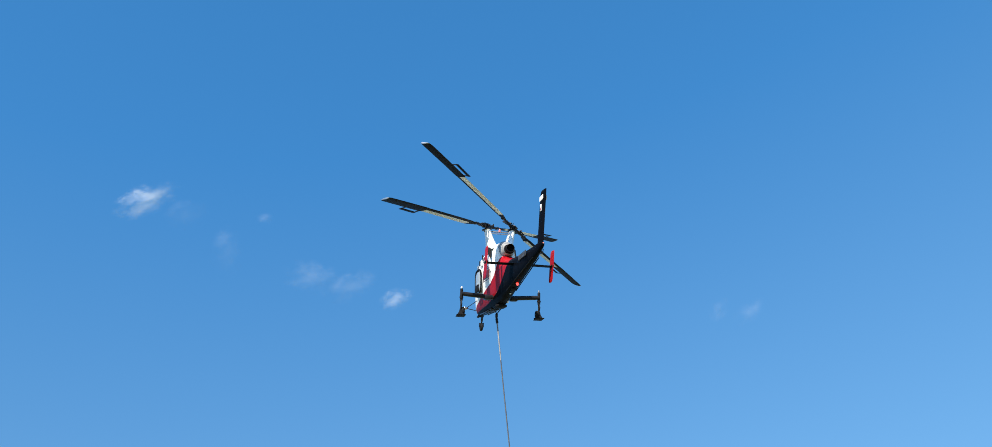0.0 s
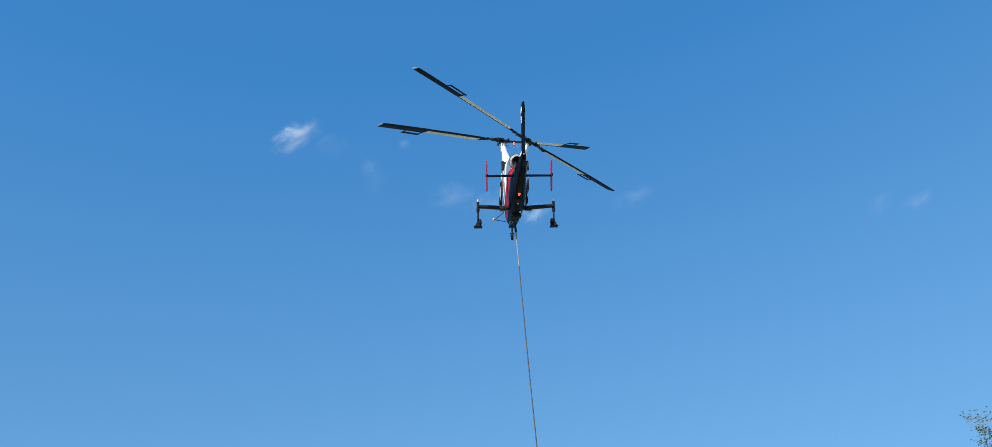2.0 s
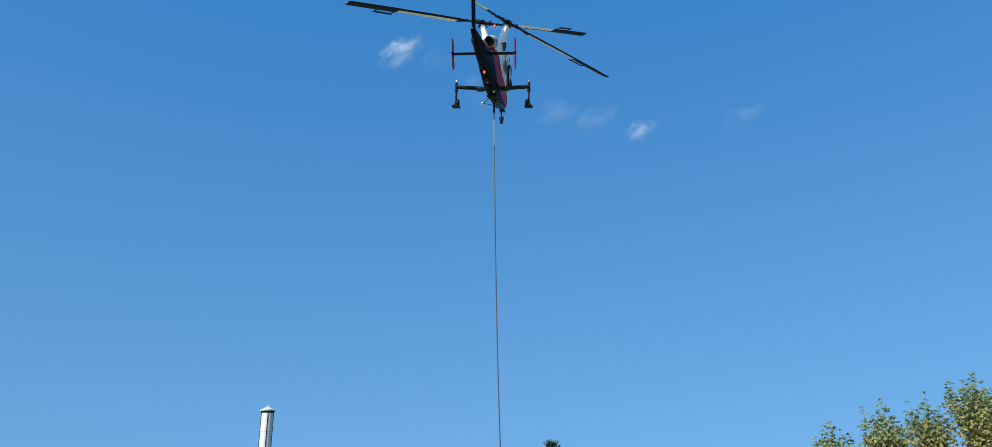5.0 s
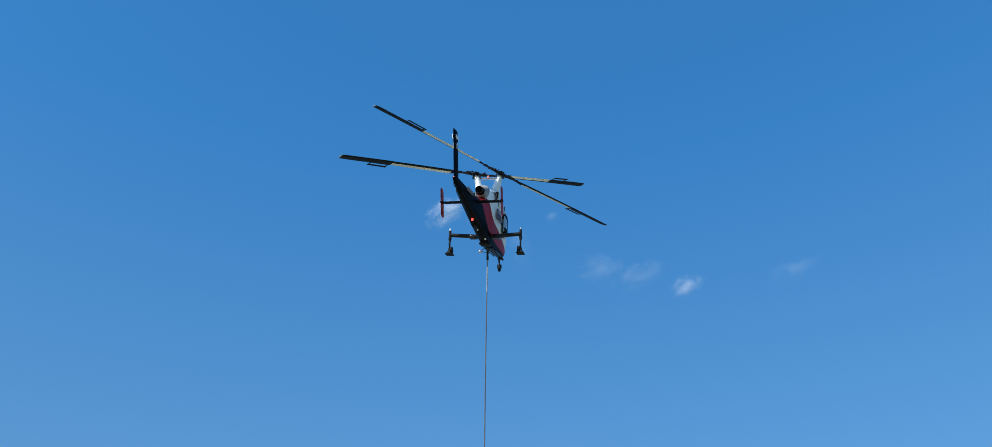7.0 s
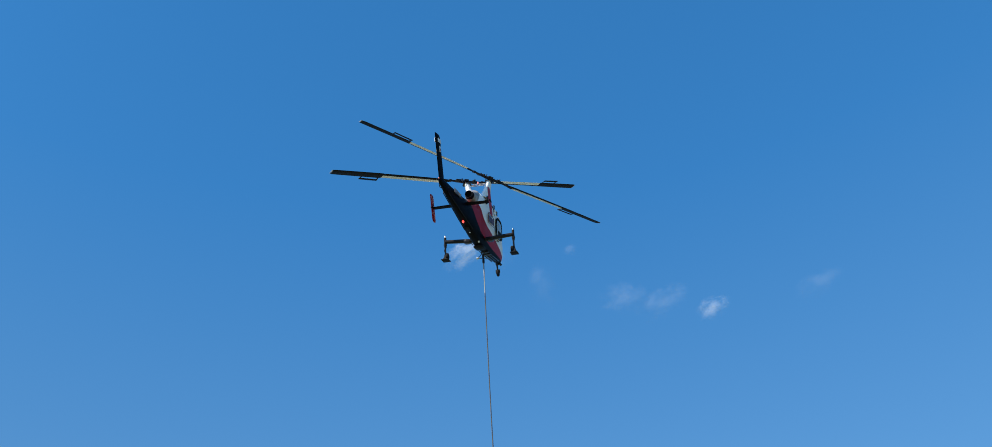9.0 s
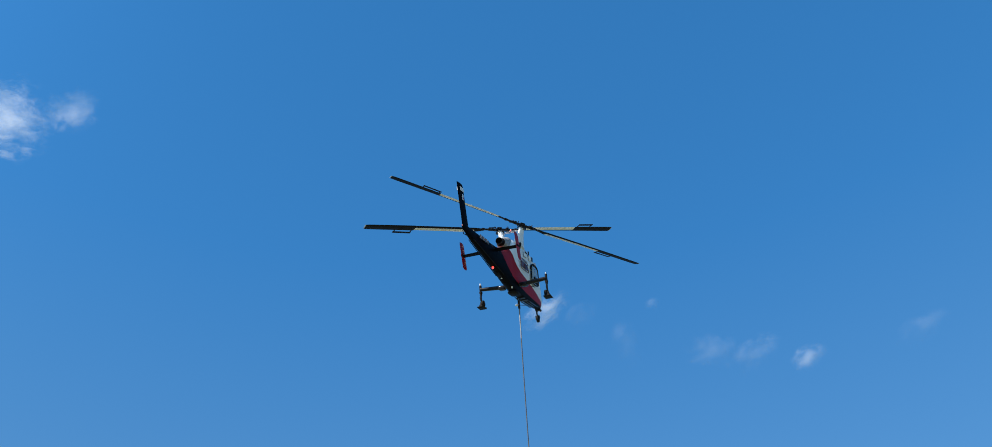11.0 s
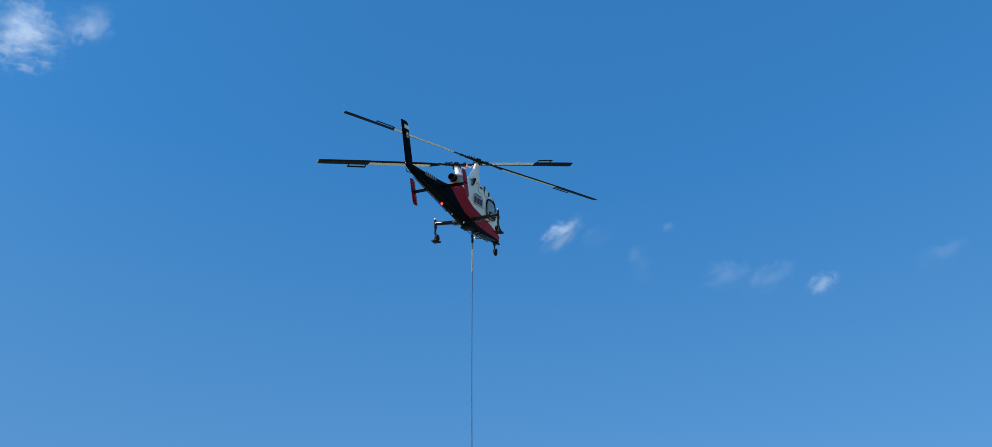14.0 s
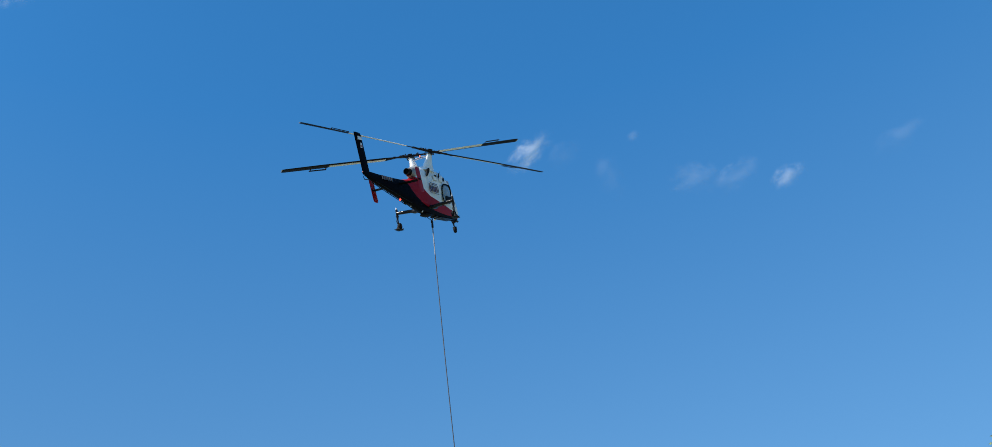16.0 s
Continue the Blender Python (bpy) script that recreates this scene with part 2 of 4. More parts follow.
# ---- mesh helpers ----
def part(name, bm, material, parent=None, label="", smooth=True, m=None):
    """Links a bmesh as one mesh object under a thing or a part."""
    me = bpy.data.meshes.new(name)
    bmesh.ops.recalc_face_normals(bm, faces=bm.faces)
    bm.to_mesh(me)
    bm.free()
    for mt in material if isinstance(material, (list, tuple)) else [material]:
        me.materials.append(mt)
    if smooth:
        me.shade_smooth()
        try:
            me.set_sharp_from_angle(angle=radians(38))
        except AttributeError:
            pass
    ob = new(name, me)
    if parent is not None:
        ob.parent = parent
    if m is not None:
        ob.matrix_basis = m
    if label:
        ob["label"] = label
    return ob


def loft(bm, rings, close=True):
    """Skins rings of equal length, capped at both ends."""
    made = [[bm.verts.new(p) for p in ring] for ring in rings]
    n = len(made[0])
    for a, b in zip(made, made[1:]):
        for i in range(n):
            bm.faces.new((a[i], a[(i + 1) % n], b[(i + 1) % n], b[i]))
    if close:
        bm.faces.new(made[0][::-1])
        bm.faces.new(made[-1])
    return made


def section(y, half, low, high, power=2.6, count=28, lean=0.0):
    """A rounded box section across the fuselage; lean narrows its foot."""
    ring = []
    for i in range(count):
        a = 2 * math.pi * i / count
        c, s = math.cos(a), math.sin(a)
        px = math.copysign(abs(c) ** (2 / power), c)
        pz = math.copysign(abs(s) ** (2 / power), s)
        w = half * (1 - lean * (0.5 - 0.5 * pz))
        ring.append((w * px, y, (low + high) / 2 + (high - low) / 2 * pz))
    return ring


def rod(bm, a, b, r0, r1=None, count=10):
    """A tapered round bar from a to b."""
    a, b = Vector(a), Vector(b)
    q = (b - a).to_track_quat("Z", "Y")
    rings = []
    for p, r in ((a, r0), (b, r0 if r1 is None else r1)):
        rings.append([p + q @ Vector((r * math.cos(2 * math.pi * i / count), r * math.sin(2 * math.pi * i / count), 0)) for i in range(count)])
    loft(bm, rings)


def slab(bm, centre, size, bevel=0.0, turn=None):
    """A box with softened edges."""
    got = bmesh.ops.create_cube(bm, size=1.0)["verts"]
    bmesh.ops.scale(bm, vec=size, verts=got)
    if bevel:
        edges = list({e for v in got for e in v.link_edges})
        out = bmesh.ops.bevel(bm, geom=edges, offset=bevel, segments=2, affect="EDGES", profile=0.5)
        got = list({v for f in out["faces"] for v in f.verts} | {v for v in got if v.is_valid})
    if turn is not None:
        bmesh.ops.rotate(bm, verts=got, cent=(0, 0, 0), matrix=turn)
    bmesh.ops.translate(bm, vec=centre, verts=got)


def foil(chord, thick, count=14):
    """A rounded-nose section in its own plane: x along the chord from the nose, y its thickness."""
    pts = []
    for i in range(count):
        u = 1 - i / (count - 1)
        pts.append((chord * u, 0.5 * thick * 2.6 * (math.sqrt(max(u, 0)) * 0.75 - 0.35 * u - 0.40 * u * u)))
    for i in range(1, count - 1):
        u = i / (count - 1)
        pts.append((chord * u, -0.5 * thick * 2.6 * (math.sqrt(u) * 0.75 - 0.35 * u - 0.40 * u * u)))
    return pts


def bars(bm, place, across, up, count, width, height, gap, depth, seed):
    """A row of plain upright bars in place of writing."""
    rnd = random.Random(seed)
    a, u = Vector(across).normalized(), Vector(up).normalized()
    n = a.cross(u)
    rot = Matrix((a, u, n)).transposed()
    for i in range(count):
        w = width * rnd.uniform(0.75, 1.1)
        slab(bm, Vector(place) + a * (i - (count - 1) / 2) * (width + gap), (w, height, depth), 0.0, rot)


# ---- the helicopter ----
HELI = tagged(new("helicopter"), "white, red and dark blue intermeshing-rotor helicopter hovering on its sling line", "helicopter")
HELI.matrix_basis = pose(0, 0, 23.8, 20, 0, 0) @ pose(0, 0, 0, 0, 5, 0)


def build_fuselage():
    bm = bmesh.new()
    shape = [(4.28, 0.09, 0.80, 0.98), (4.14, 0.20, 0.70, 1.18), (3.88, 0.31, 0.63, 1.50), (3.54, 0.41, 0.59, 1.96), (3.16, 0.49, 0.57, 2.49),
             (2.80, 0.54, 0.56, 2.88), (2.40, 0.575, 0.56, 3.14), (1.90, 0.60, 0.56, 3.32), (1.30, 0.61, 0.56, 3.42), (0.6, 0.61, 0.56, 3.45),
             (-0.1, 0.60, 0.56, 3.44), (-0.7, 0.57, 0.58, 3.38), (-1.1, 0.53, 0.63, 3.28), (-1.3, 0.50, 0.67, 3.1), (-1.42, 0.47, 0.69, 2.72), (-1.6, 0.45, 0.73, 2.6), (-1.75, 0.42, 0.76, 2.56)]
    loft(bm, [section(y, w, lo, hi, 2.7, 32, 0.25) for y, w, lo, hi in shape])
    body = part("fuselage", bm, M_LIVERY, HELI, "white fuselage with red sweep and dark belly")
    # panel seams and hatches
    for side in (-1, 1):
        for y, z, w, h in ((1.15, 2.75, 0.4, 0.3), (0.35, 2.72, 0.5, 0.26)):
            bm = bmesh.new()
            slab(bm, (side * 0.589, y, z), (0.03, w, h), 0.012)
            part("access_panel", bm, M_LIVERY, body)
    # bulged door windows with a heavy black frame, low in the flank
    def outline(grow, count):
        for i in range(count):
            a = 2 * math.pi * i / count
            c, z = math.cos(a), math.sin(a)
            yield 1.72 + (0.60 + grow) * math.copysign(abs(c) ** 0.6, c) + 0.10 * z, 1.95 + (0.56 + grow) * math.copysign(abs(z) ** 0.6, z)
    for side in (-1, 1):
        bm = bmesh.new()
        rings = []
        for k in range(6):
            g = k / 5
            shrink = math.cos(g * 1.45)
            rings.append([(side * (0.565 + 0.13 * math.sin(g * 1.45)), 1.72 + (y - 1.72) * shrink, 1.95 + (z - 1.95) * shrink) for y, z in outline(0.0, 24)])
        loft(bm, rings)
        win = part("side_window", bm, M_GLASS, body, "bulged tinted cockpit window")
        bm = bmesh.new()
        ring = [(side * 0.615, y, z) for y, z in outline(0.02, 28)]
        for p, q in zip(ring, ring[1:] + ring[:1]):
            thick = 0.042 if p[1] > 2.1 or p[2] > 2.3 else 0.028
            rod(bm, p, q, thick, thick, 7)
        part("window_frame", bm, M_BLACK, win, "black rubber window frame")
        bm = bmesh.new()
        slab(bm, (side * 0.66, 1.70, 1.62), (0.10, 0.78, 0.34), 0.045)
        part("door_panel", bm, M_BLACK, win, "black lower door panel")
        for y, z, h in ((1.0, 2.98, 0.30), (1.62, 2.84, 0.24)):
            bm = bmesh.new()
            slab(bm, (side * 0.572, y, z), (0.05, 0.13, h), 0.02, Matrix.Rotation(radians(-10), 3, "X"))
            part("roof_window", bm, M_BLACK, body, "small dark window")
    # windscreen panes
    for side in (-1, 1):
        bm = bmesh.new()
        grid = []
        for k in range(6):
            u = k / 5
            y = 3.72 - 1.15 * u
            top = 1.62 + 1.42 * u ** 0.8
            half = 0.33 + 0.20 * u
            grid.append([bm.verts.new((side * (0.03 + (half - 0.03) * v), y + 0.05 - 0.18 * v * v, top + 0.02 - 0.22 * v * v)) for v in (0, 0.25, 0.5, 0.75, 1.0)])
        for r0, r1 in zip(grid, grid[1:]):
            for i in range(4):
                bm.faces.new((r0[i], r0[i + 1], r1[i + 1], r1[i]))
        bmesh.ops.solidify(bm, geom=bm.faces[:], thickness=0.02)
        part("windscreen", bm, M_GLASS, body, "tinted windscreen pane")
    bm = bmesh.new()
    slab(bm, (0, 3.28, 2.45), (0.06, 0.05, 1.55), 0.01, Matrix.Rotation(radians(37), 3, "X"))
    part("windscreen_post", bm, M_WHITE, body)
    return body


def build_boom():
    bm = bmesh.new()
    shape = [(-1.55, 0.47, 0.72, 2.62), (-2.0, 0.43, 0.82, 2.42), (-2.6, 0.385, 0.97, 2.32), (-3.2, 0.34, 1.09, 2.22), (-4.0, 0.29, 1.25, 2.18),
             (-4.9, 0.24, 1.42, 2.15), (-5.7, 0.19, 1.57, 2.13), (-6.5, 0.13, 1.75, 2.14), (-6.95, 0.09, 1.90, 2.12), (-7.06, 0.05, 1.96, 2.06)]
    loft(bm, [section(y, w, lo, hi, 2.5, 26, 0.2) for y, w, lo, hi in shape])
    boom = part("tail_boom", bm, M_LIVERY, HELI, "dark blue tail boom")
    for side in (-1, 1):
        bm = bmesh.new()
        bars(bm, (side * 0.262, -5.05, 1.95), (0, side, 0.02), (0, 0, 1), 6, 0.13, 0.20, 0.07, 0.02, 3)
        part("marking_bars", bm, M_MARK_DIM, boom, "row of pale bars")
        bm = bmesh.new()
        rod(bm, (side * 0.20, -2.4, 0.98), (side * 0.12, -6.1, 1.68), 0.022, 0.018, 8)
        part("cable_duct", bm, M_BLACK, boom)
    bm = bmesh.new()
    rod(bm, (0, -6.55, 1.72), (0, -6.98, 1.66), 0.022, 0.018, 8)
    rod(bm, (0, -6.98, 1.66), (0, -7.08, 1.80), 0.018, 0.016, 8)
    part("tail_bumper", bm, M_DARK_STEEL, boom)
    bm = bmesh.new()
    slab(bm, (0, -2.6, 0.96), (0.16, 0.5, 0.06), 0.02, Matrix.Rotation(radians(-11), 3, "X"))
    part("belly_antenna", bm, M_BLACK, boom)
    # tail fin
    bm = bmesh.new()
    rings = []
    for u in (0, 0.08, 0.3, 0.55, 0.8, 0.94, 0.985, 1.0):
        z = 1.95 + 2.09 * u
        nose = -6.38 - 0.42 * u
        chord = (0.70 - 0.04 * u) * (1 if u < 0.95 else 0.93 if u < 0.99 else 0.72)
        thick = 0.20 * (1 if u < 0.95 else 0.8 if u < 0.99 else 0.45)
        rings.append([(py, nose - 0.03 * (u > 0.95) - px, z) for px, py in foil(chord, thick)])
    loft(bm, rings)
    fin = part("tail_fin", bm, M_NAVY, HELI, "tall dark blue fin with white marks")
    for side in (-1, 1):
        bm = bmesh.new()
        bars(bm, (side * 0.072, -7.02, 3.74), (0, side, 0.05), (0, 0, 1), 4, 0.085, 0.17, 0.025, 0.02, 5)
        part("marking_bars", bm, M_MARK, fin, "white bars near the tip")
        bm = bmesh.new()
        slab(bm, (side * 0.074, -6.98, 3.38), (0.02, 0.14, 0.26), 0.004)
        part("badge", bm, M_MARK, fin, "small white and red badge")
        bm = bmesh.new()
        slab(bm, (side * 0.077, -6.98, 3.33), (0.02, 0.09, 0.10), 0.004)
        part("badge", bm, M_RED, fin, "small white and red badge")
    bm = bmesh.new()
    bmesh.ops.create_uvsphere(bm, u_segments=12, v_segments=8, radius=0.026)
    bmesh.ops.translate(bm, vec=(0, -7.085, 2.03), verts=bm.verts)
    part("tail_lamp", bm, M_WHITE_LAMP, HELI, "white tail lamp")
    return boom


def build_engine():
    bm = bmesh.new()
    shape = [(-0.75, 0.30, 2.75, 3.40), (-1.1, 0.34, 2.58, 3.38), (-1.45, 0.325, 2.56, 3.24), (-1.70, 0.275, 2.61, 3.14), (-1.86, 0.23, 2.66, 3.08), (-1.90, 0.195, 2.69, 3.05)]
    loft(bm, [section(y, w, lo, hi, 2.2, 28) for y, w, lo, hi in shape])
    for f in bm.faces:
        f.material_index = 1 if f.calc_center_median().y < -1.84 else 0
    cowl = part("engine_cowling", bm, [M_SOOTY_WHITE, M_BLACK], HELI, "white engine cowling, blackened at the exhaust")
    bm = bmesh.new()
    n, c = 28, (0.0, 2.87)
    rings = []
    for y, r in ((-1.6, 0.17), (-2.06, 0.175), (-2.13, 0.182), (-2.13, 0.165), (-1.6, 0.16), (-1.3, 0.08)):
        rings.append([(r * math.cos(2 * math.pi * i / n), y, c[1] + r * math.sin(2 * math.pi * i / n)) for i in range(n)])
    loft(bm, rings)
    part("exhaust_pipe", bm, M_BLACK, cowl, "sooty black exhaust pipe")
    for side in (-1, 1):
        # a hooked air scoop: broad mouth above, drawn down and back along the flank
        bm = bmesh.new()
        rings = []
        for u in (0, 0.12, 0.35, 0.65, 0.9, 1.0):
            y, z = -0.40 - 0.36 * u ** 1.4, 3.20 - 0.52 * u
            k = (0.6 if u in (0, 1.0) else 1.0) * (1.0 - 0.42 * u)
            rings.append([(side * (0.565 + 0.02 * u) + 0.09 * k * math.cos(a), y + 0.20 * k * math.sin(a), z + 0.04 * math.sin(a)) for a in (2 * math.pi * i / 16 for i in range(16))])
        loft(bm, rings)
        part("air_intake", bm, M_BLACK, cowl, "black hooked air scoop")
    # rotor pylons
    for side in (-1, 1):
        bm = bmesh.new()
        rings = []
        for u in (0, 0.12, 0.3, 0.6, 0.9, 1.0):
            z = 3.12 + 1.02 * u
            x = side * (0.33 + 0.265 * u)
            chord = 1.15 * (1 - u) ** 1.6 + 0.44
            half = 0.15 + 0.10 * (1 - u) ** 2
            y0 = 0.02 + 0.02 * u
            rings.append([(x + half * math.cos(a), y0 + chord / 2 * math.sin(a) * (1.0 if math.sin(a) > 0 else 1.05), z) for a in (2 * math.pi * i / 22 for i in range(22))])
        loft(bm, rings)
        part("rotor_pylon", bm, M_WHITE, HELI, "white tapered rotor pylon")
    bm = bmesh.new()
    rod(bm, (-0.58, 0.05, 4.06), (0.58, 0.05, 4.06), 0.03)
    rod(bm, (-0.52, -0.12, 3.93), (0.52, -0.12, 3.93), 0.018)
    bar = part("pylon_cross_tube", bm, M_TUBE, HELI, "grey cross tube")
    bm = bmesh.new()
    rod(bm, (0, 0.05, 4.08), (0, 0.05, 4.15), 0.05, 0.05, 14)
    bmesh.ops.create_uvsphere(bm, u_segments=12, v_segments=8, radius=0.045, matrix=Matrix.Translation((0, 0.05, 4.17)))
    part("top_beacon", bm, M_WHITE_LAMP, bar, "pale lit beacon")
    bm = bmesh.new()
    rod(bm, (0, -3.38, 1.16), (0, -3.40, 1.08), 0.06, 0.05, 14)
    bmesh.ops.create_uvsphere(bm, u_segments=12, v_segments=8, radius=0.042, matrix=Matrix.Translation((0, -3.405, 1.065)))
    part("belly_beacon", bm, M_BEACON, HELI, "lit red beacon")


def blade_chord(r):
    """Narrow cuff, slim inner blade, broader black paddle outboard of the flap."""
    return 0.20 + 0.23 * min(1, max(0, (r - 0.95) / 0.6)) + 0.07 * min(1, max(0, (r - 4.86) / 0.04))


def build_rotor(side, azimuth):
    """One two-bladed rotor, its mast leaning outwards. azimuth: degrees from the nose towards the right."""
    base = pose(side * 0.60, 0.03, 4.10) @ pose(0, 0, 0, -1.0, 17.5 if side > 0 else -9.5, 0)
    spin = 1 if side < 0 else -1          # the right one turns clockwise from above
    hub_m = base @ pose(0, 0, 0.19, 0, 0, 90 - azimuth)
    bm = bmesh.new()
    rod(bm, (0, 0, -0.10), (0, 0, 0.30), 0.085, 0.075, 14)
    rod(bm, (0, 0, -0.04), (0, 0, 0.03), 0.15, 0.13, 16)
    rod(bm, (0, 0, 0.02), (0, 0, 0.07), 0.24, 0.22, 18)
    part("rotor_mast", bm, M_DARK_STEEL, HELI, m=base)
    bm = bmesh.new()
    slab(bm, (0, 0, 0.0), (0.62, 0.16, 0.13), 0.03)
    slab(bm, (0, 0, 0.09), (0.26, 0.22, 0.07), 0.02)
    rod(bm, (0, -0.20, 0.02), (0, 0.20, 0.02), 0.045)
    for u in (-1, 1):
        rod(bm, (u * 0.30, u * 0.11, -0.16), (u * 0.30, u * 0.11, 0.14), 0.022, 0.022, 8)
        rod(bm, (u * 0.52, -u * 0.10, 0.0), (u * 0.52, -u * 0.10, 0.16), 0.03, 0.025, 8)
        slab(bm, (u * 0.44, 0, 0.05), (0.10, 0.24, 0.10), 0.02)
    hub = part("rotor_hub", bm, M_DARK_STEEL, HELI, "dark steel teetering hub", m=hub_m)
    for end in (1, -1):
        flip = pose(0, 0, 0, 0, 0, 0 if end > 0 else 180) @ pose(0, 0, 0, 0, -1.6, 0)
        lead = spin
        bm = bmesh.new()
        spans = [0.95, 1.10, 1.5, 2.4, 3.4, 4.4, 4.86, 4.9, 5.6, 6.3, 7.05, 7.38, 7.50, 7.54]
        rings = []
        for r in spans:
            chord = blade_chord(r)
            if r > 7.36:
                chord *= 1 - (r - 7.36) * 1.2
            thick = 0.075 if r > 1.2 else 0.09
            tw = radians(7.0 - 1.1 * r)
            sag = -0.012 * (r / 7.54) ** 2 * 7.54
            ring = []
            for px, py in foil(chord, thick, 9):
                dx, dz = 0.28 * chord - px, py
                ring.append((r, lead * (dx * math.cos(tw) - dz * math.sin(tw)), sag + dx * math.sin(tw) + dz * math.cos(tw)))
            rings.append(ring)
        loft(bm, rings)
        bm.faces.ensure_lookup_table()
        for f in bm.faces:
            c = f.calc_center_median()
            chord = blade_chord(c.x)
            back = (0.28 * chord - lead * c.y) / chord
            f.material_index = 0 if (c.x > 4.88 or c.x < 1.45 or back < 0.36) else 1
            if c.x > 7.46:
                f.material_index = 2
        blade = part("rotor_blade", bm, [M_BLACK, M_BEIGE, M_STEEL], hub, "long blade, black outboard, bare tan skin inboard", m=flip)
        bm = bmesh.new()
        slab(bm, (5.42, lead * -0.58, -0.055), (0.98, 0.15, 0.022), 0.008)
        part("servo_flap", bm, M_BLACK, blade, "black servo flap on its brackets")
        for r in (4.98, 5.86):
            bm = bmesh.new()
            slab(bm, (r, lead * -0.40, -0.05), (0.05, 0.36, 0.03), 0.008)
            part("flap_bracket", bm, M_BLACK, blade)
        bm = bmesh.new()
        rod(bm, (0.22, 0, 0), (0.66, 0, 0.0), 0.075, 0.07, 12)
        rod(bm, (0.60, 0, 0), (1.02, 0, 0.0), 0.055, 0.05, 12)
        slab(bm, (0.66, lead * 0.10, 0.0), (0.12, 0.22, 0.06), 0.015)
        rod(bm, (0.66, lead * 0.19, 0), (0.30, lead * 0.20, 0.04), 0.022, 0.022, 8)
        slab(bm, (1.0, 0, 0), (0.16, 0.17, 0.10), 0.02)
        part("blade_grip", bm, M_DARK_STEEL, hub, m=flip)
    return hub


def build_tailplane():
    for side in (-1, 1):
        bm = bmesh.new()
        rings = []
        for u in (0, 0.5, 1.0):
            x = side * (0.26 + 1.12 * u)
            rings.append([(x, -3.36 - px * (1 - 0.15 * u), 1.87 + py) for px, py in foil(0.5, 0.075, 10)])
        loft(bm, rings)
        arm = part("stabiliser", bm, M_NAVY, HELI, "dark horizontal stabiliser")
        bm = bmesh.new()
        rings = []
        for u in (0, 0.03, 0.1, 0.5, 0.9, 0.97, 1.0):
            z = 1.22 + 1.28 * u
            k = 0.55 if u in (0, 1.0) else 0.88 if u in (0.03, 0.97) else 1.0
            nose = -3.22 - 0.28 * u
            rings.append([(side * 1.39 + py * k, nose - 0.25 * (1 - k) - px * k, z) for px, py in foil(0.52, 0.10, 10)])
        loft(bm, rings)
        part("end_plate", bm, M_RED, HELI, "red upright end plate")
        bm = bmesh.new()
        slab(bm, (side * 1.39, -3.63, 1.87), (0.10, 0.34, 0.10), 0.02)
        part("end_plate_joint", bm, M_BLACK, arm)


